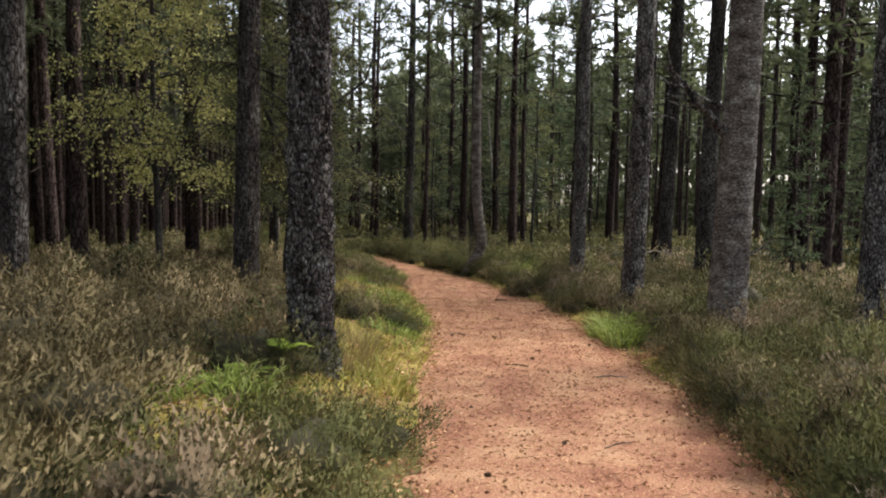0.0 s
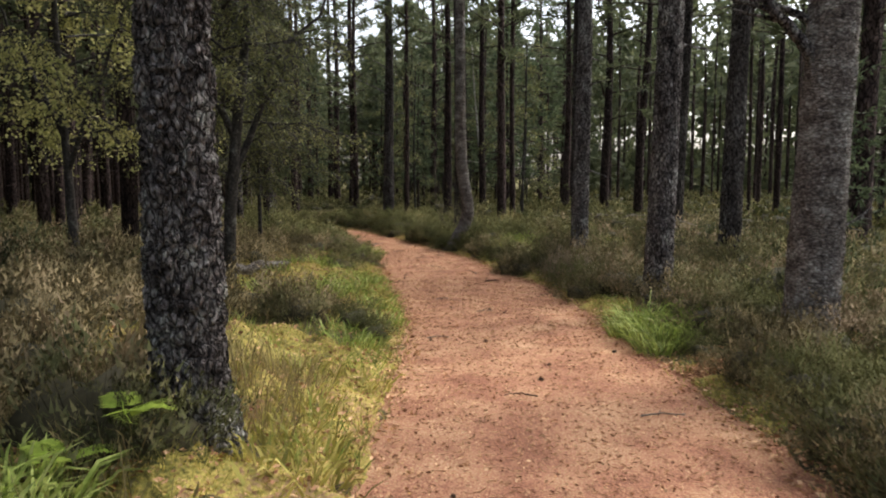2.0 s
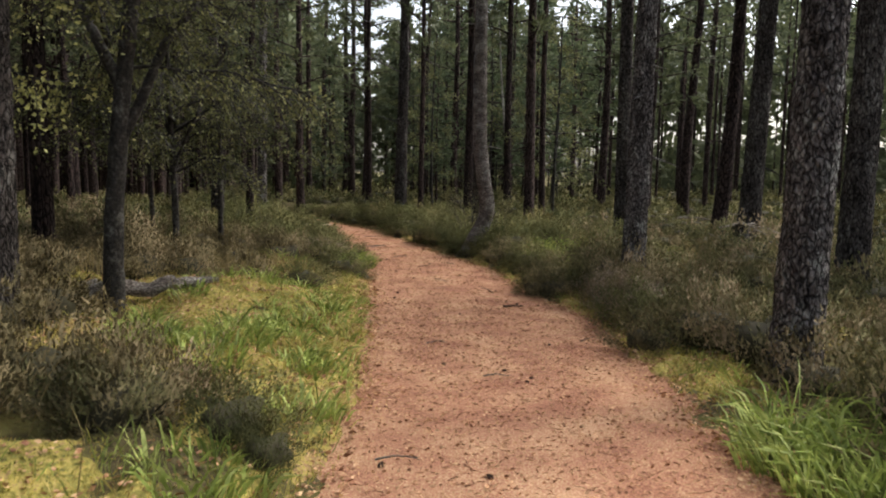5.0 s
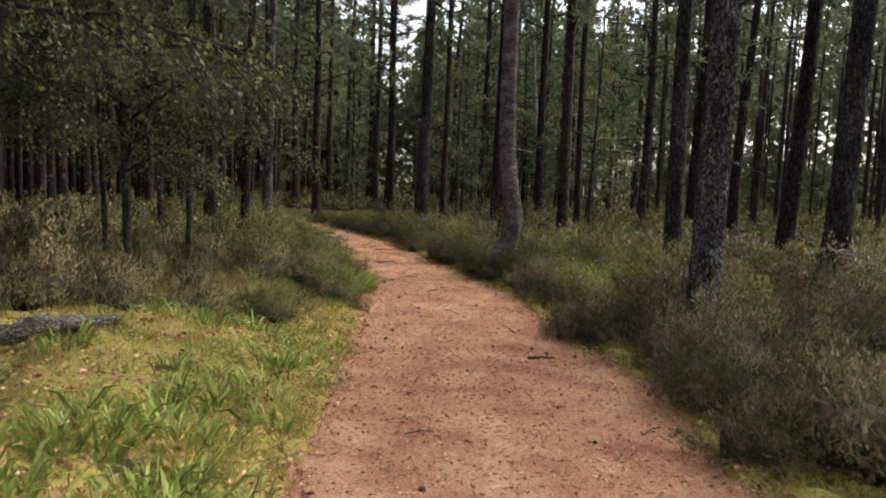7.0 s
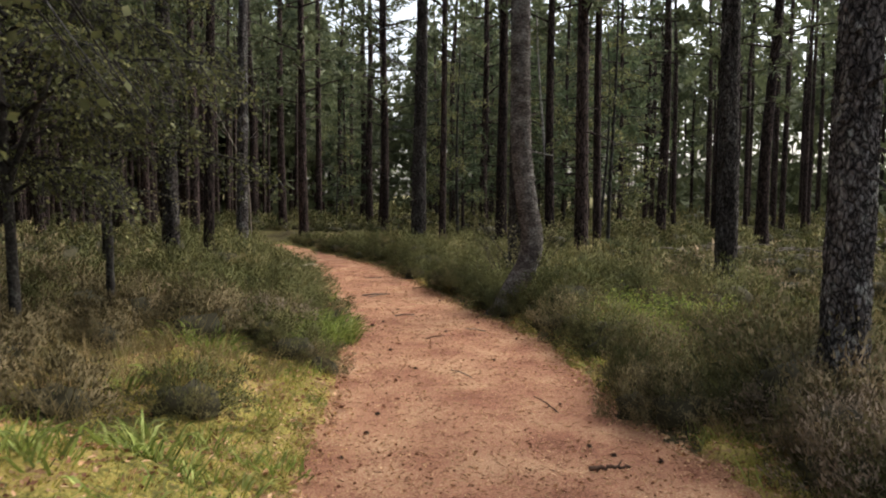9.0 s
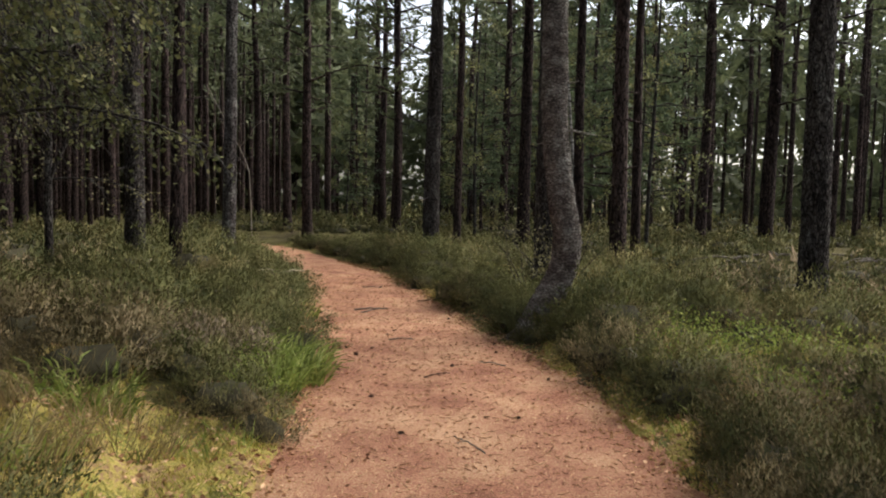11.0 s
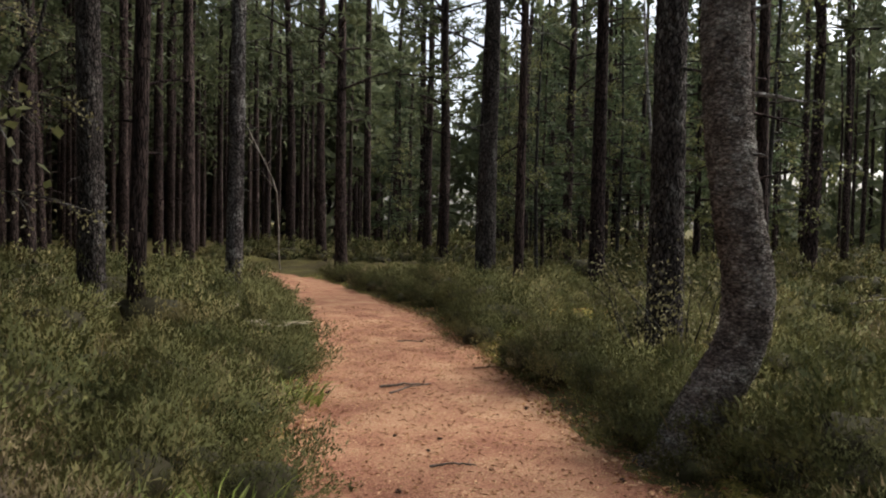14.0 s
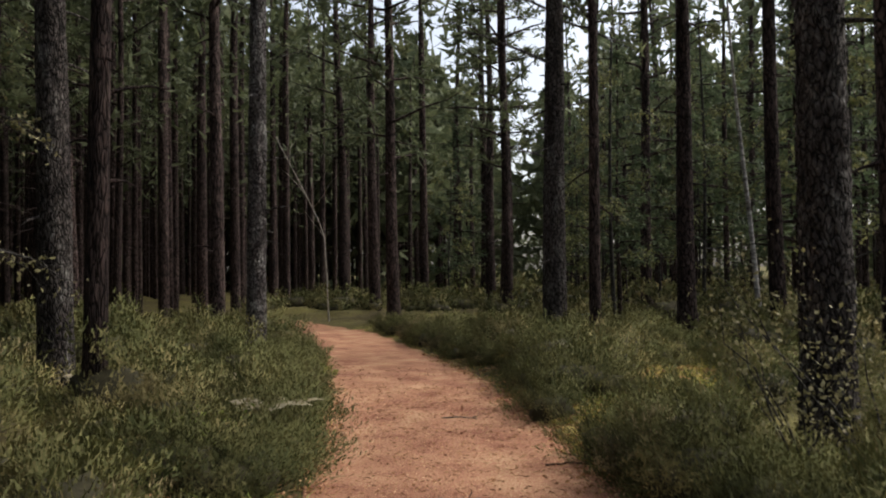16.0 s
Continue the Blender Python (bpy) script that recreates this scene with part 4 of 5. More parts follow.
for x, y, s, h, k in [(1.85, 18.45, 0.95, 1.1, 0), (2.95, 15.6, 1.45, 1.15, 4), (2.65, 16.5, 1.0, 0.9, 5), (2.42, 5.5, 1.2, 1.1, 1), (2.5, 6.5, 1.3, 1.1, 0), (2.35, 4.6, 1.15, 1.1, 2), (3.1, 6.9, 1.4, 1.1, 3), (3.1, 5.7, 1.4, 1.15, 2), (2.95, 4.7, 1.4, 1.1, 5), (2.3, 3.7, 1.2, 1.1, 0), (2.75, 7.6, 0.9, 0.9, 1),
                      (3.8, 5.2, 1.6, 1.2, 4), (3.3, 4.0, 1.4, 1.1, 1), (3.7, 6.3, 1.4, 1.1, 0), (-0.75, 4.15, 1.25, 1.1, 0), (-0.5, 3.3, 1.0, 0.9, 1), (-1.35, 3.4, 1.2, 0.9, 3),
                      (-1.15, 10.35, 1.0, 1.15, 4), (-0.68, 10.3, 0.8, 0.75, 0), (-1.9, 10.4, 1.0, 0.8, 1), (-2.7, 10.3, 1.0, 0.8, 4), (-2.1, 20.4, 1.15, 0.95, 5), (-2.55, 20.4, 1.0, 0.9, 4), (-0.4, 4.85, 0.85, 0.7, 0), (-0.75, 4.75, 0.9, 0.8, 1), (-1.15, 6.15, 0.75, 0.8, 0), (-1.5, 6.3, 0.7, 0.8, 2), (-1.75, 22.0, 1.1, 0.9, 0),
                      (-2.5, 21.6, 1.2, 1.0, 2), (-2.4, 22.9, 1.2, 1.1, 2), (-3.3, 26.3, 1.3, 1.25, 0), (-2.9, 25.0, 1.2, 1.1, 1), (-3.9, 27.4, 1.2, 1.1, 3),
                      (1.42, 22.25, 1.0, 0.8, 0), (1.75, 22.5, 0.9, 0.75, 4), (2.9, 22.2, 1.0, 0.8, 4), (0.75, 22.75, 0.6, 0.55, 2), (1.1, 22.55, 0.8, 0.65, 1), (1.62, 17.72, 0.75, 0.95, 4), (-2.95, 25.75, 1.05, 1.05, 0), (-3.0, 25.3, 0.9, 0.95, 1), (-1.25, 28.75, 1.0, 1.0, 2), (-1.12, 28.1, 1.0, 1.05, 0), (-0.6, 28.9, 1.1, 1.0, 1), (-0.42, 10.05, 0.55, 0.6, 0), (-1.15, 19.0, 0.62, 0.75, 4), (-2.0, 20.55, 0.8, 1.0, 4), (2.3, 13.5, 0.95, 0.95, 4), (2.55, 14.9, 1.1, 1.05, 5), (2.45, 16.2, 0.9, 0.9, 4), (-0.45, 26.4, 1.2, 1.1, 0), (0.1, 25.4, 1.2, 1.15, 1),
                      (-0.95, 29.5, 1.2, 1.2, 3), (1.9, 17.5, 1.0, 1.0, 4), (-1.6, 16.9, 1.0, 0.9, 1), (2.15, 19.0, 1.1, 1.0, 4), (2.6, 17.9, 1.1, 0.85, 4), (2.05, 20.2, 0.9, 0.7, 4), (2.55, 17.2, 0.9, 0.8, 5), (3.3, 9.55, 1.1, 1.0, 0), (3.9, 9.5, 1.2, 1.0, 1), (3.1, 10.2, 1.0, 0.9, 2), (3.0, 9.3, 0.8, 0.7, 4), (2.7, 9.4, 0.6, 0.55, 0), (2.5, 9.1, 0.5, 0.45, 2), (4.5, 9.3, 1.2, 1.1, 0), (3.6, 7.7, 1.0, 0.9, 1)]:
    bush(x, y, s, h, k, (x * 97 + y * 53) % 360)
g = np.random.default_rng(31)
for side, (ex, ey) in ((-1, (LX, LY)), (1, (RX, RY))):
    for y in np.arange(1.2, 39, 0.4):
        yy = y + g.uniform(-0.2, 0.2)
        x = float(np.interp(yy, ey, ex)) + side * g.uniform(0.24, 0.55) * (1.35 if y > 22 else 1.0)
        s = g.uniform(0.75, 1.15)
        if in_moss(np.array(x), np.array(yy)) > -0.15 or (side > 0 and 8.2 < yy < 11.2) or (side < 0 and (10.8 < yy < 18.6 or yy < 5.6 or 19.6 < yy < 21.6 or 23.5 < yy < 24.5)):
            continue
        bush(x, yy, s, s * g.uniform(0.8, 1.1), int(g.choice([0, 1, 2, 3, 0, 5, 4, 4] if yy < 20 else [0, 1, 2, 3, 0, 1, 2, 4])), g.uniform(0, 360))


def heather_stuff(name, seed, count, x0, x1, y0, y1, keep, size, gap, per, shoots, wide, label, material=None):
    """Mounds of heather that stand apart by about gap metres, with dark soil between them."""
    g = np.random.default_rng(seed)
    x, y = spread(seed, count, x0, x1, y0, y1, keep)
    near = gap * g.uniform(0.7, 1.35, len(x))
    got = []
    for i in range(len(x)):
        j = np.array(got, int)
        if not got or np.min((x[j] - x[i]) ** 2 + (y[j] - y[i]) ** 2) > near[i] ** 2:
            got.append(i)
    x, y = x[got], y[got]
    s = g.uniform(0.7, 1.3, len(x)) * (1 + 0.2 * rough_field(x, y, 1.9))
    (v, q, t), (v2, t2, n2) = sprigs(on_ground(x, y), 0.46 * s * size, 0.43 * g.uniform(0.7, 1.25, len(x)) * s * size ** 0.5, per, shoots, seed, wide)
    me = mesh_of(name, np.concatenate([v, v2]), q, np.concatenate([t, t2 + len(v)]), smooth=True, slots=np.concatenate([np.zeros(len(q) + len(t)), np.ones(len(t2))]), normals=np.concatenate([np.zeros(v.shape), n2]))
    return tagged(part(name, me, [M_stem_shade, material or M_heather]), label, "heather", kind="stuff")


SLOPE = lambda x, y, d, s: (s < 0) & (d > 1.4) & (in_moss(x, y) < -0.1) & (y < 22)
BANK = lambda x, y, d, s: (d > 0.6) & (d < np.where(y < 12, 5.0, 3.6)) & (in_moss(x, y) < -0.1) & ((in_dry(x, y) < 0.12) | (np.sin(x * 7 + y * 5) > 0.4))
heather_stuff("heather", 41, 4000, -7, 8, -1, 19.5, lambda x, y, d, s: BANK(x, y, d, s) & ~SLOPE(x, y, d, s), 1.05, 0.72, 95, 34, 1.6, "olive and brown heather covering the banks")
heather_stuff("heather", 46, 3000, -8, -1.5, 0, 22, lambda x, y, d, s: SLOPE(x, y, d, s) & (d < 5.5), 1.0, 0.66, 90, 32, 1.6, "faded brown heather and dead stems on the slope", M_heather_brown)
heather_stuff("heather", 44, 3500, -9, 8, 19.5, 36, BANK, 1.05, 0.72, 95, 34, 1.6, "dark green heather covering the banks", M_heather_dark)
heather_stuff("heather", 42, 4500, -16, 17, 0, 28, lambda x, y, d, s: (d > np.where(y < 12, 4.8, 3.4)) & (d < 10) & (in_moss(x, y) < 0) & ((in_dry(x, y) < 0.1) | (np.sin(x * 7 + y * 5) > 0.5)), 1.35, 1.0, 55, 20, 2.6,
              "olive heather spreading under the pines")
heather_stuff("heather", 45, 4500, -17, 17, 28, 54, lambda x, y, d, s: (d > 3.4) & (d < 10) & (in_moss(x, y) < 0), 1.4, 1.05, 46, 16, 3.4,
              "dark green heather spreading under the pines", M_heather_dark)
heather_stuff("heather", 43, 3000, -40, 40, 8, 80, lambda x, y, d, s: (d > 9.5), 2.0, 1.3, 26, 5, 6.0, "dull heather far under the pines", M_heather_dark)


def blade_stuff(name, seed, count, box, keep, tall, width, material, label, lean=0.35, category="grass"):
    g = np.random.default_rng(seed)
    x, y = spread(seed, count, *box, keep)
    n = len(x)
    b = on_ground(x, y, -0.01 + moss_lift(x, y))
    h = tall * g.uniform(0.5, 1.25, (n, 1))
    a = g.uniform(0, 6.28, (n, 1))
    out = lean * g.uniform(0.2, 1.4, (n, 1)) * h
    tip = b + np.concatenate([np.cos(a) * out, np.sin(a) * out, h], 1)
    v, q, t = blades(b, tip, width * g.uniform(0.6, 1.3, n), 0.10, seed)
    return tagged(part(name, mesh_of(name, v, q, t), material), label, category, kind="stuff")


blade_stuff("dry_grass", 51, 75000, (-9, 7, 0, 25), lambda x, y, d, s: (d > 0.3) & (in_dry(x, y) > 0) & (in_moss(x, y) < 0.1) & (rough_field(x, y + 60, 0.8) > -0.35), 0.34, 0.0045, M_drygrass, "long dry olive-brown moor grass", 0.6)
blade_stuff("dry_grass", 52, 9000, (-9, 10, -1, 24), lambda x, y, d, s: (d > 0.25) & (d < 5) & (in_moss(x, y) < 0.2), 0.36, 0.006, M_drygrass, "thin dry grass among the heather", 0.45)
blade_stuff("moor_grass", 57, 9000, (-12, 8, 20, 40), lambda x, y, d, s: (d > 0.25) & (d < 5), 0.34, 0.006, M_moorgrass, "thin dark green grass among the heather", 0.5)
blade_stuff("moss_fuzz", 53, 340000, (-4, 5, 2, 33), lambda x, y, d, s: (d > 0.0) & (in_moss(x, y) > -0.2), 0.03, 0.007, M_mossfuzz, "short soft moss shoots", 0.9, "moss")
blade_stuff("short_grass", 58, 150000, (-4, 5, 2, 33), lambda x, y, d, s: (d > 0.0) & (in_moss(x, y) > -0.25) & (rough_field(x, y, 0.7) > 0.1), 0.085, 0.005, M_mossgrass, "short yellow-green grass on moss", 0.8)
blade_stuff("green_grass", 54, 60000, (-4, 4, 2, 30), lambda x, y, d, s: (d > -0.02) & (d < 1.9) & (in_moss(x, y) > -0.3) & (rough_field(x + 5, y, 0.8) > 0.35), 0.14, 0.007, M_grass, "patches of fresh green grass beside the path", 0.9)
blade_stuff("edge_grass", 55, 170000, (-12, 3, -1, 40), lambda x, y, d, s: (d > -0.12) & (d < 0.4) & (rough_field(x, y + 3, 0.5) > -0.45), 0.06, 0.006, M_mossgrass, "thin yellowish grass along the path's edges", 0.9)
blade_stuff("path_grass", 56, 70000, (-4, 3, 1, 28), lambda x, y, d, s: (d < -0.2) & (rough_field(x * 1.4, y + 40, 0.8) > 0.6), 0.02, 0.005, M_mossgrass, "sparse flattened grass on the path", 1.2)


def moss_patch(cx, cy, rx, ry, seed):
    """A low cushion of moss with a ragged outline, laid on the ground."""
    g = np.random.default_rng(seed)
    rings, seg = 14, 56
    a = np.arange(seg) * 2 * np.pi / seg
    edge = 1 + 0.10 * np.sin(3 * a + g.uniform(0, 6)) + 0.08 * np.sin(7 * a + g.uniform(0, 6)) + 0.05 * np.sin(13 * a + g.uniform(0, 6))
    f = np.linspace(0, 1, rings + 1)[1:]
    x = cx + rx * 1.12 * f[:, None] * edge[None] * np.cos(a)[None]
    y = cy + ry * 1.12 * f[:, None] * edge[None] * np.sin(a)[None]
    z = height(x, y) + 0.045 * np.sqrt(1 - f[:, None] ** 2 * 0.999) - 0.012 + 0.010 * rough_field(x, y + 5, 0.22) + 0.03 * rough_field(x, y + 35, 0.45) * (1 - f[:, None] ** 4)
    d, _ = beside(x, y)
    z = z - 0.08 * smooth(0.02, -0.12, d)
    v = np.concatenate([[[cx, cy, float(height(cx, cy)) + 0.04]], np.stack([x, y, z], -1).reshape(-1, 3)])
    j = np.arange(seg)
    k = (j + 1) % seg
    tris = np.stack([np.zeros(seg, int), 1 + j, 1 + k], 1)
    i = (np.arange(rings - 1) * seg)[:, None]
    quads = np.stack([1 + i + j, 1 + i + seg + j, 1 + i + seg + k, 1 + i + k], -1).reshape(-1, 4)
    return tagged(part("moss_patch", mesh_of("moss_patch", v, quads, tris, smooth=True), M_moss), "yellow-green moss cushion on the forest floor", "moss", "moss cushions")


for i, (cx, cy, rx, ry) in enumerate(MOSSY):
    moss_patch(cx, cy, rx, ry, 80 + i)
path_spur = moss_patch(*SPUR, 140)
path_spur.name = "path_spur"
path_spur.data.materials[0] = M_path
tagged(path_spur, "short bare side track of reddish needles", "path", kind="structure")


def grass_tuft(x, y, radius, tall, count, seed, label="clump of long fresh green grass", material=None, arch=1.05, width=0.019):
    g = np.random.default_rng(seed)
    a = g.uniform(0, 6.28, (count, 1))
    f = np.sqrt(g.uniform(0, 1, (count, 1)))
    rad = np.concatenate([np.cos(a), np.sin(a)], 1)
    px, py = x + radius * f[:, 0] * rad[:, 0], y + radius * f[:, 0] * rad[:, 1]
    b = on_ground(px, py, -0.01 + moss_lift(px, py))
    h = tall * g.uniform(0.5, 1.2, (count, 1))
    a2 = a + g.normal(size=(count, 1)) * 0.9
    out = arch * h * g.uniform(0.3, 1.2, (count, 1))
    tip = b + np.concatenate([np.cos(a2) * out, np.sin(a2) * out, h * g.uniform(0.55, 1.0, (count, 1))], 1)
    v, q, t = blades(b, tip, width * g.uniform(0.5, 1.2, count), 0.22, seed)
    v = v - np.array([x, y, 0])
    ob = part("grass_tuft", mesh_of("grass_tuft", v, q, t), material or M_grass)
    ob.matrix_world = pose(x, y, 0)
    return tagged(ob, label, "grass", "grass clumps")


for i, (x, y, r, h, n) in enumerate([(2.26, 9.45, 0.22, 0.24, 150), (2.3, 9.85, 0.26, 0.27, 200), (2.2, 10.25, 0.24, 0.27, 190), (2.35, 10.65, 0.26, 0.28, 170), (2.6, 9.75, 0.26, 0.26, 120), (2.65, 10.3, 0.25, 0.24, 110),
                                     (-1.36, 20.55, 0.26, 0.30, 260), (-1.5, 21.05, 0.26, 0.32, 240), (-1.45, 20.15, 0.24, 0.26, 200), (-1.72, 20.75, 0.24, 0.32, 180), (-2.2, 18.9, 0.3, 0.28, 150),
                                     (-1.3, 12.5, 0.26, 0.24, 150), (-1.65, 12.0, 0.24, 0.22, 120), (-0.95, 12.9, 0.2, 0.2, 90), (-1.2, 11.6, 0.24, 0.22, 120), (-2.1, 12.6, 0.28, 0.22, 130), (-0.75, 12.2, 0.2, 0.24, 110), (-1.0, 13.6, 0.2, 0.2, 90),
                                     (-1.5, 5.55, 0.24, 0.26, 170), (-1.75, 5.3, 0.26, 0.24, 150), (-1.3, 5.15, 0.22, 0.22, 120), (-2.6, 23.6, 0.3, 0.24, 160), (-2.35, 24.2, 0.25, 0.22, 130),
                                     (-4.85, 31.0, 0.3, 0.2, 120), (-5.3, 31.6, 0.3, 0.22, 120), (-0.6, 9.6, 0.3, 0.16, 120), (-0.45, 10.9, 0.3, 0.16, 130), (-0.5, 11.9, 0.25, 0.14, 90), (-1.6, 6.9, 0.3, 0.2, 90)]):
    grass_tuft(x, y, r, h * (0.72 if x < 0 and 11 < y < 14 else 1.0), n, 500 + i)
for i, (x, y, r, h, n) in enumerate([(2.3, 18.4, 0.35, 0.34, 170), (3.0, 18.3, 0.4, 0.38, 170), (2.2, 19.5, 0.3, 0.32, 130), (3.3, 19.1, 0.35, 0.34, 130), (2.75, 19.4, 0.35, 0.28, 110), (2.3, 17.1, 0.3, 0.22, 90), (-2.0, 17.6, 0.45, 0.3, 150), (-2.7, 18.1, 0.4, 0.3, 120), (-2.4, 17.1, 0.4, 0.26, 130), (-1.75, 18.4, 0.35, 0.22, 120), (-2.9, 17.4, 0.4, 0.3, 130), (-2.3, 18.6, 0.35, 0.24, 120), (1.95, 21.2, 0.3, 0.25, 70), (-0.9, 7.9, 0.4, 0.16, 120), (-0.55, 6.4, 0.35, 0.14, 110)]):
    grass_tuft(x, y, r, h, n if y < 16 else n * 2, 560 + i, "clump of yellowed dry grass", M_mossgrass if y < 16 else M_drygrass, 0.9, 0.019 if y < 16 else 0.007)

g = np.random.default_rng(77)
for i in range(46):
    cx, cy, rx, ry = MOSSY[[1, 2, 4, 18, 0, 1, 2, 6][i % 8]]
    x, y = cx + g.uniform(-0.8, 0.8) * rx, cy + g.uniform(-0.8, 0.8) * ry
    if float(beside(x, y)[0]) < 0.1:
        continue
    grass_tuft(x, y, g.uniform(0.1, 0.26), g.uniform(0.1, 0.2), int(g.integers(22, 60)), 900 + i, "small tuft of fresh green grass on moss", M_grass if i % 4 else M_mossgrass, 1.2)
for i, (x, y) in enumerate([(-0.82, 6.75), (-0.9, 7.2), (-1.15, 7.4), (-0.75, 7.6), (-1.35, 6.1), (-1.5, 6.5)]):
    grass_tuft(x, y, 0.26, 0.27, 150, 960 + i, "tuft of long brown grass at a pine's foot", M_drygrass, 0.6, 0.007)


def fern(x, y, fronds, seed, material, label, length=0.38, lift=0.12, turn=None):
    """A fern: fronds with paired leaflets, each a part of its own."""
    top = new("fern")
    top.matrix_world = pose(x, y, float(height(x, y)) + lift)
    tagged(top, label, "fern", "ferns")
    g = np.random.default_rng(seed)
    for i in range(fronds):
        a = (turn + g.uniform(-0.7, 0.7)) if turn is not None else i * 2.4 + g.uniform(-0.4, 0.4)
        ln = length * g.uniform(0.8, 1.2)
        p = limb_line(np.zeros(3), np.array([math.cos(a), math.sin(a), 0.75]), ln, 0.5, g, 9)
        sv, sq = tube(p, np.linspace(0.004, 0.0012, 9), 4)
        at, al, sz = [], [], []
        side = np.array([-math.sin(a), math.cos(a), 0])
        for t in np.linspace(0.18, 1, 15):
            c = np.array([np.interp(t, np.linspace(0, 1, 9), p[:, k]) for k in range(3)])
            for sg in (-1, 1):
                at.append(c)
                al.append(side * sg + np.array([math.cos(a), math.sin(a), -0.1]) * 0.45)
                sz.append(ln * 0.36 * math.sin(min(1, 1.12 - t) * math.pi * 0.55 + 0.08))
        n = len(at)
        d = unit(np.array(al)) * np.array(sz)[:, None]
        w = np.repeat(unit(np.array([[math.cos(a), math.sin(a), 0.2]])), n, 0) * np.array(sz)[:, None] * 0.16
        at = np.array(at)
        lv = np.stack([at, at + d * 0.45 + w, at + d, at + d * 0.45 - w], 1).reshape(-1, 3)
        k = np.arange(n)[:, None] * 4
        lt = np.concatenate([k + np.array([[0, 1, 2]]), k + np.array([[0, 2, 3]])])
        part("frond", mesh_of("frond", np.concatenate([sv, lv]), sq, lt + len(sv)), material, top)
    return top


fern(-1.2, 5.9, 3, 61, M_fern, "bright yellow-green fern at the foot of a pine", 0.27, 0.27)
fern(-1.42, 5.75, 3, 62, M_fern, "bright yellow-green fern at the foot of a pine", 0.25, 0.22)
fern(-3.15, 25.9, 2, 63, M_deadfern, "bleached dead fern frond in heather", 0.42, 0.32)
fern(-3.1, 26.3, 2, 64, M_deadfern, "bleached dead fern frond in heather", 0.34, 0.32)
fern(-5.5, 26.9, 2, 65, M_deadfern, "bleached dead fern frond in heather", 0.36, 0.34)
fern(-4.0, 27.2, 2, 66, M_deadfern, "bleached dead fern frond in heather", 0.3, 0.3)


def leafy_shrub(name, x, y, radius, tall, count, seed, material, label, leaf, category, stems=9):
    """A low leafy shrub: thin stems as one part, leaves as another."""
    top = new(name)
    top.matrix_world = pose(x, y, float(height(x, y)) - 0.02)
    tagged(top, label, category)
    g = np.random.default_rng(seed)
    wood, at = [], []
    for i in range(stems):
        a = i * 2.4 + g.uniform(-0.5, 0.5)
        p = limb_line(np.array([g.normal() * 0.04, g.normal() * 0.04, 0]), np.array([math.cos(a) * radius, math.sin(a) * radius, tall * g.uniform(0.5, 1.1)]), math.hypot(radius, tall) * g.uniform(0.6, 1.0), 0.1, g, 6)
        wood.append(tube(p, np.linspace(0.006 + radius * 0.006, 0.002, 6), 5))
        t = g.uniform(0.2, 1.0, count // stems)
        at.append(np.stack([np.interp(t, np.linspace(0, 1, 6), p[:, k]) for k in range(3)], 1) + g.normal(size=(len(t), 3)) * radius * 0.2)
    at = np.concatenate(at)
    for v, q in wood:
        part("stem", mesh_of("stem", v, q, smooth=True), M_darkbark, top)
    lv, lt = leaves(at, unit(g.normal(size=at.shape) + np.array([0, 0, -0.1])), g.uniform(0.6, 1.2, len(at)) * leaf, 0.6, seed)
    part("foliage", mesh_of("foliage", lv, None, lt), material, top)
    return top


for i, (x, y, r, h) in enumerate([(2.1, 20.8, 0.5, 0.32), (2.0, 21.5, 0.45, 0.32), (2.45, 21.7, 0.5, 0.34), (2.6, 20.3, 0.55, 0.3), (2.9, 21.2, 0.5, 0.32), (2.4, 19.5, 0.4, 0.28), (3.3, 20.6, 0.5, 0.3), (1.75, 20.9, 0.35, 0.24), (-3.4, 25.4, 0.4, 0.3), (3.6, 19.6, 0.55, 0.32), (3.0, 18.9, 0.5, 0.3), (2.0, 22.9, 0.4, 0.3)]):
    leafy_shrub("bilberry_shrub", x, y, r, h, 1100, 620 + i, M_bilberry, "low bilberry shrub with small green leaves", 0.036, "shrub", 22)
leafy_shrub("sapling", 1.08, 25.35, 0.75, 1.7, 1000, 640, M_paleleaf, "thin sapling with loose pale leaves before a pine", 0.04, "sapling", 10)
leafy_shrub("sapling", 0.62, 25.5, 0.5, 1.3, 600, 641, M_paleleaf, "thin sapling with loose pale leaves before a pine", 0.04, "sapling", 8)

# ---------------------------------------------------------------- dead wood
def dead_stem(name, points, radius, label, category, twigs=4, seed=0, group="", material=None):
    g = np.random.default_rng(seed)
    p = np.array(points, float)
    t = np.linspace(0, 1, 14)
    p = np.stack([np.interp(t, np.linspace(0, 1, len(p)), p[:, k]) for k in range(3)], 1) + g.normal(size=(14, 3)) * radius * 0.35
    pieces = [tube(p, np.linspace(radius, radius * 0.45, 14), 10)]
    ln = np.linalg.norm(p[-1] - p[0])
    for i in range(twigs):
        b = p[int(g.integers(3, 13))]
        tw = limb_line(b, unit(p[-1] - p[0]) + g.normal(size=3) * 0.7, ln * g.uniform(0.12, 0.3), 0.05, g, 4)
        pieces.append(tube(tw, np.linspace(radius * 0.45, radius * 0.12, 4), 5))
    v, q = merged(pieces)
    o = p[0].copy()
    ob = part(name, mesh_of(name, v - o, q, smooth=True), material or M_deadwood)
    ob.matrix_world = pose(*o)
    return tagged(ob, label, category, group)


def gz(x, y, up=0.0):
    return (x, y, float(height(x, y)) + up)


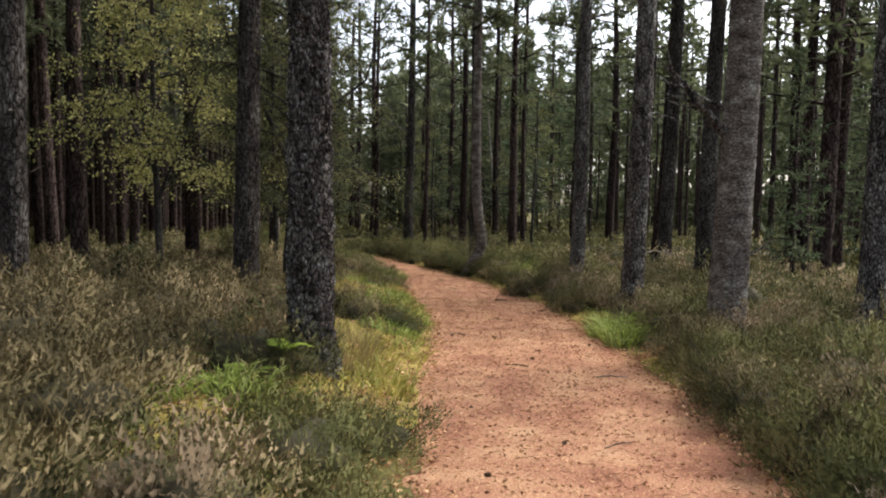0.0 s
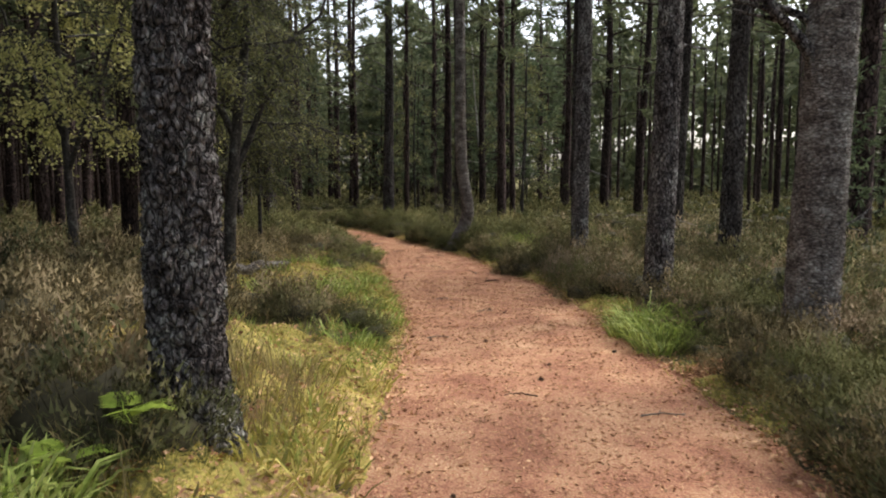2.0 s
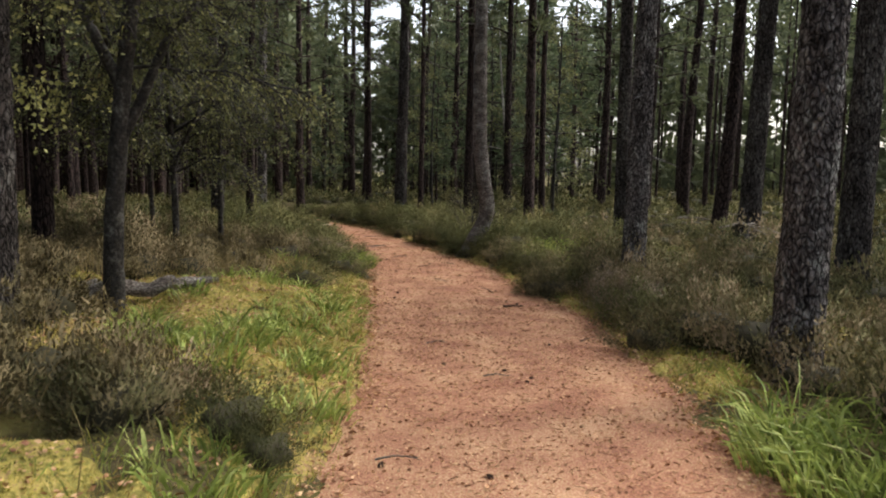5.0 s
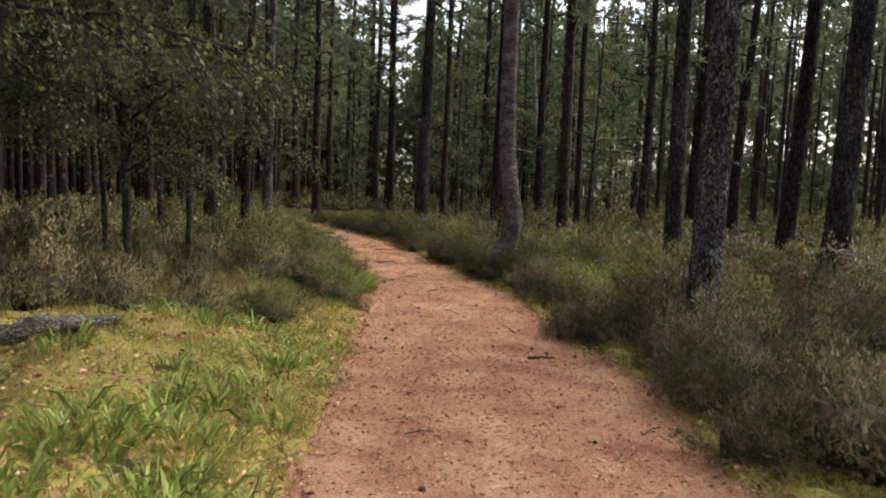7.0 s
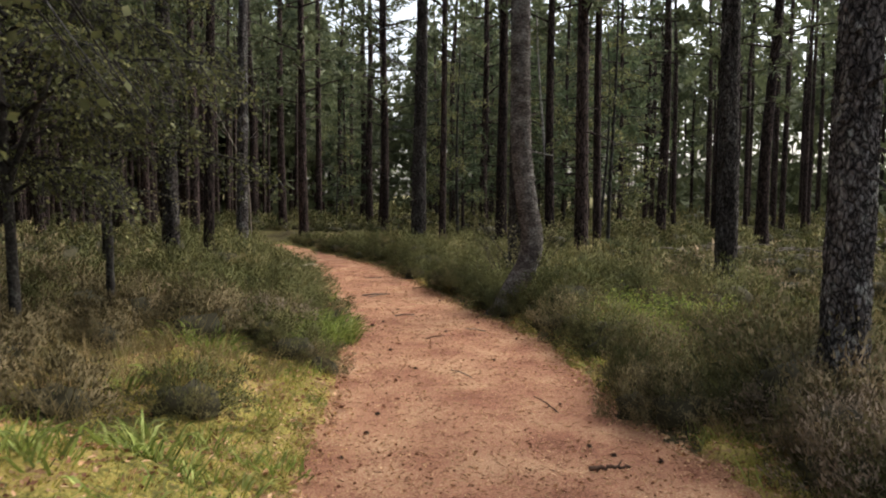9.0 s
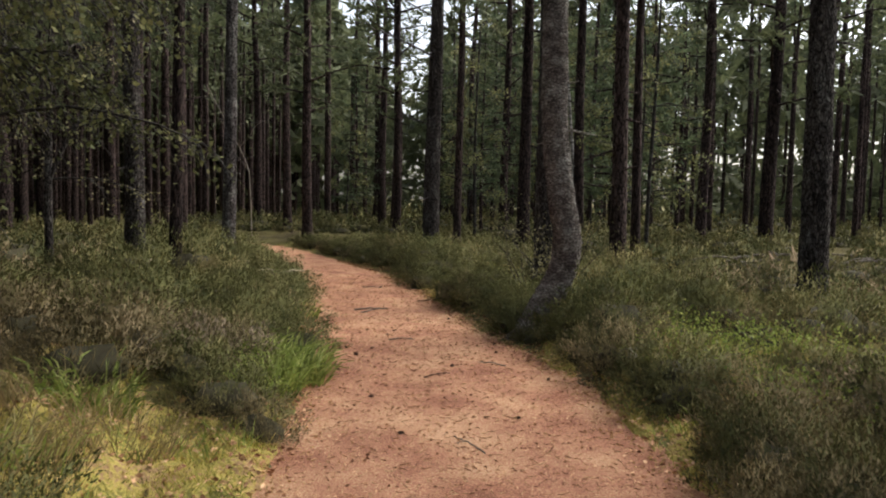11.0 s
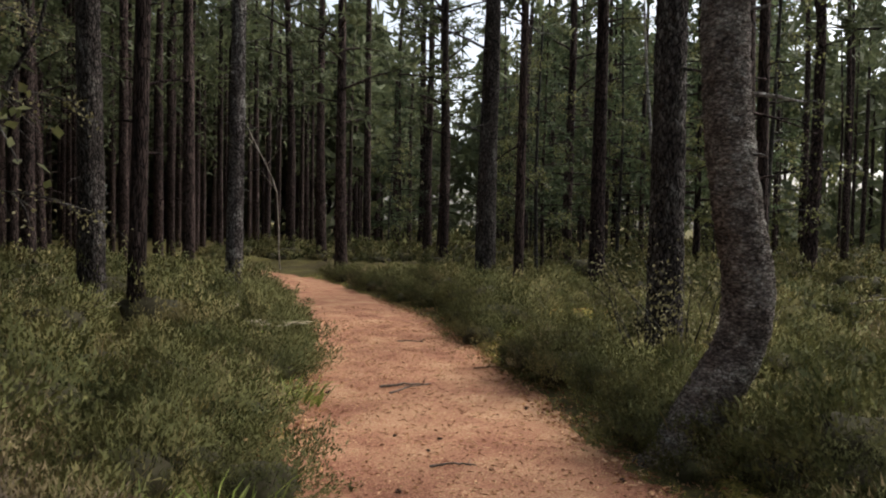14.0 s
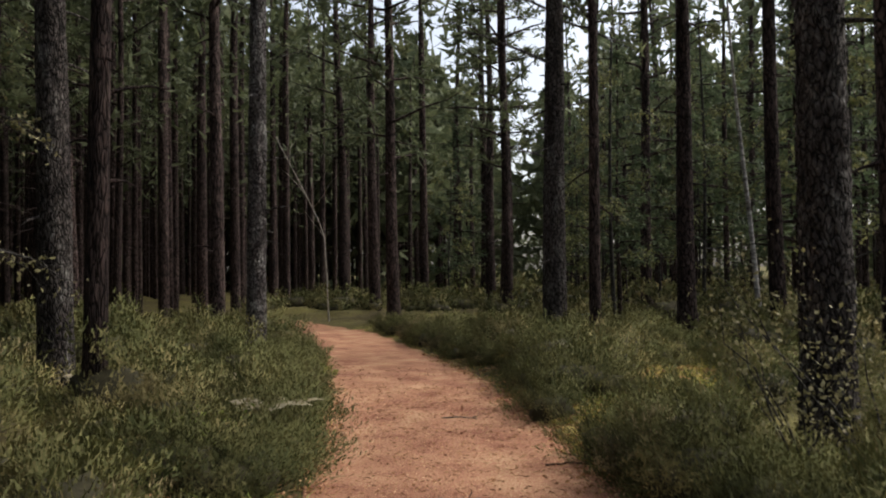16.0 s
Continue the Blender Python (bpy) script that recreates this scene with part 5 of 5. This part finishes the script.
dead_stem("log", [gz(-3.0, 13.5, 0.14), gz(-2.55, 14.05, 0.17), gz(-2.1, 14.6, 0.13)], 0.10, "grey fallen log lying on the moss", "log", 2, 71, "", M_bark_pale)
dead_stem("dead_sapling", [gz(-9.0, 42.0, 0.0), (-9.15, 42.0, 1.9), (-10.2, 42.4, 3.6), (-11.0, 42.7, 4.9)], 0.022, "pale thin dead sapling bent among the pines", "dead tree", 5, 72)
for i, (x, y, a, ln, r) in enumerate([(1.08, 16.4, 0.2, 0.26, 0.016), (-1.75, 25.0, 0.5, 0.5, 0.012), (-1.6, 24.75, 1.1, 0.45, 0.009), (1.0, 17.75, 1.9, 0.5, 0.007), (-0.9, 22.7, 0.3, 0.3, 0.008), (1.5, 7.4, 0.1, 0.3, 0.006),
                                      (0.9, 7.9, 2.9, 0.22, 0.006), (1.1, 5.0, 0.6, 0.25, 0.005), (0.2, 13.6, 0.4, 0.2, 0.006), (1.7, 13.9, 0.9, 0.25, 0.006), (0.3, 18.9, 2.2, 0.35, 0.006), (0.1, 10.2, 0.2, 0.22, 0.006), (-1.0, 26.2, 0.2, 0.4, 0.008),
                                      (-2.2, 27.9, 0.1, 0.35, 0.008), (0.7, 12.2, 0.1, 0.2, 0.005), (-0.3, 20.9, 0.8, 0.3, 0.006), (0.4, 21.5, 2.6, 0.3, 0.006)]):
    z = float(level(y)) + 0.022
    dead_stem("stick", [(x, y, z), (x + 0.5 * ln * math.cos(a), y + 0.5 * ln * math.sin(a), z + 0.015), (x + ln * math.cos(a), y + ln * math.sin(a), z)], r, "small dry stick lying on the path", "stick", 3, 700 + i, "sticks on the path",
              M_brush if i % 3 else M_cone)


def uprooted_stump(x, y, seed):
    """A rotten stump with pale roots standing out, root by root."""
    top = new("uprooted_stump")
    top.matrix_world = pose(x, y, float(height(x, y)) - 0.05)
    tagged(top, "rotten uprooted stump with bleached twisted roots", "stump")
    g = np.random.default_rng(seed)
    z = np.linspace(0, 0.75, 10)
    pts = np.stack([0.05 * np.sin(z * 4), 0 * z, z], 1)
    r = 0.22 - 0.14 * z + 0.03 * np.sin(z * 20)
    v, q = tube(pts, r, 22, bark_relief(r, z, 22, 0.03, 5, 0.09))
    part("stump", mesh_of("stump", v, q, smooth=True), M_darkbark, top)
    for i in range(15):
        a = g.uniform(0, 6.28)
        p = limb_line(np.array([0, 0, g.uniform(0.1, 0.75)]), np.array([math.cos(a), math.sin(a), g.uniform(-0.3, 0.9)]), g.uniform(0.35, 0.85), g.uniform(-0.2, 0.6), g, 7)
        part("root", mesh_of("root", *tube(p, np.linspace(0.035, 0.008, 7), 6), smooth=True), M_deadwood, top)


uprooted_stump(5.5, 20.5, 81)


def brush_pile(x, y, seed):
    """A heap of cut branches, each one a part."""
    top = new("brushwood_pile")
    top.matrix_world = pose(x, y, float(height(x, y)))
    tagged(top, "low heap of bleached dead branches and twigs", "brushwood")
    g = np.random.default_rng(seed)
    for i in range(26):
        a = g.uniform(-0.5, 0.5) + (math.pi if g.uniform() > 0.5 else 0)
        c = np.array([g.normal() * 0.7, g.normal() * 0.4, g.uniform(0.12, 0.5)])
        p = limb_line(c, np.array([math.cos(a), math.sin(a), g.uniform(-0.15, 0.3)]), g.uniform(0.6, 1.6), 0.3, g, 6)
        part("branch", mesh_of("branch", *tube(p, np.linspace(0.022, 0.006, 6), 5), smooth=True), M_brush, top)


brush_pile(5.4, 29.6, 82)
brush_pile(7.6, 29.4, 83)

# ---------------------------------------------------------------- litter on the path
def cone_mesh():
    """A pine cone: an egg of overlapping scales."""
    v, t = [], []
    core, q = tube(np.array([[0, 0, z] for z in np.linspace(0, 0.05, 6)]), [0.004, 0.013, 0.016, 0.014, 0.009, 0.002], 8)
    at, al = [], []
    for i in range(40):
        z = 0.002 + 0.046 * i / 40
        a = i * 2.4
        r = 0.012 * math.sin(math.pi * (0.15 + 0.8 * i / 40))
        at.append([math.cos(a) * r, math.sin(a) * r, z])
        al.append([math.cos(a), math.sin(a), 0.7])
    lv, lt = leaves(np.array(at), np.array(al), np.full(40, 0.013), 0.9, 3)
    return mesh_of("pine_cone", np.concatenate([core, lv]), q, lt + len(core))


CONE = cone_mesh()
CONE.materials.append(M_cone)
g = np.random.default_rng(91)
for i in range(42):
    y = g.uniform(3.0, 26)
    l, r = float(np.interp(y, LY, LX)), float(np.interp(y, RY, RX))
    x = l + (r - l) * g.uniform(0.05, 0.95)
    ob = new("pine_cone", CONE)
    k = g.uniform(0.55, 0.9)
    ob.matrix_world = pose(x, y, float(level(y)) + 0.016 + 0.008 * float(rough_field(x, y, 0.9)), 90, 0, g.uniform(0, 360)) @ Matrix.Scale(k, 4)
    tagged(ob, "small dark pine cone lying on the path", "pine cone", "pine cones on the path")


def litter(name, seed, count, size, keep, label, aspect, box=(-14, 4, -2, 40), material=None):
    g = np.random.default_rng(seed)
    x, y = spread(seed, count, *box, keep)
    d, _ = beside(x, y)
    z = np.maximum(level(y) + 0.012 + 0.008 * rough_field(x, y, 0.9), height(x, y) + 0.006 + moss_lift(x, y)) + 0.004
    n = len(x)
    a = g.uniform(0, 6.28, n)
    v, t = leaves(np.stack([x, y, z], 1), np.stack([np.cos(a), np.sin(a), g.uniform(-0.05, 0.3, n)], 1), size * g.uniform(0.4, 1.4, n), aspect, seed)
    return tagged(part(name, mesh_of(name, v, None, t), material or M_litter), label, "litter", kind="stuff")


litter("needle_litter", 95, 32000, 0.042, lambda x, y, d, s: d < 0.1, "dry pine needles strewn over the path", 0.10, (-0.8, 2.7, 1, 17))
litter("needle_litter", 101, 34000, 0.044, lambda x, y, d, s: d < 0.1, "dry pine needles strewn over the path", 0.12, (-4.5, 2.3, 17, 30))
litter("leaf_litter", 96, 22000, 0.024, lambda x, y, d, s: (d < 0.1) & (rough_field(x, y + 50, 0.6) > -0.7), "small dry leaves and chips on the path", 0.6, (-0.8, 2.7, 1, 17))
litter("leaf_litter", 102, 20000, 0.024, lambda x, y, d, s: (d < 0.1) & (rough_field(x, y + 50, 0.6) > -0.7), "small dry leaves and chips on the path", 0.6, (-5, 2.3, 17, 32))
litter("leaf_litter", 97, 150000, 0.04, lambda x, y, d, s: (d > -0.15) & ((d < 0.8) | ((d < 3) & (in_moss(x, y) > 0))), "brown fallen leaves along the path's edges", 0.55, (-8, 5, 1, 34))
litter("edge_litter", 98, 160000, 0.024, lambda x, y, d, s: (np.abs(d) < 0.26) & (rough_field(x, y + 21, 0.45) + np.abs(d) * -2.5 + 1.2 * (s > 0) * (np.abs(y - 20.2) < 2) > -0.55), "ochre needles and leaf scraps along the path's edges", 0.45, (-8, 4.5, 0, 34), M_edge)
litter("needle_litter", 99, 60000, 0.03, lambda x, y, d, s: (d > 0) & (d < 0.9) & (np.abs((x - SPUR[0]) / SPUR[2]) ** 2 + np.abs((y - SPUR[1]) / SPUR[3]) ** 2 < 1.3), "dry needles on the side track", 0.3, (1.9, 4.5, 8.2, 9.1))
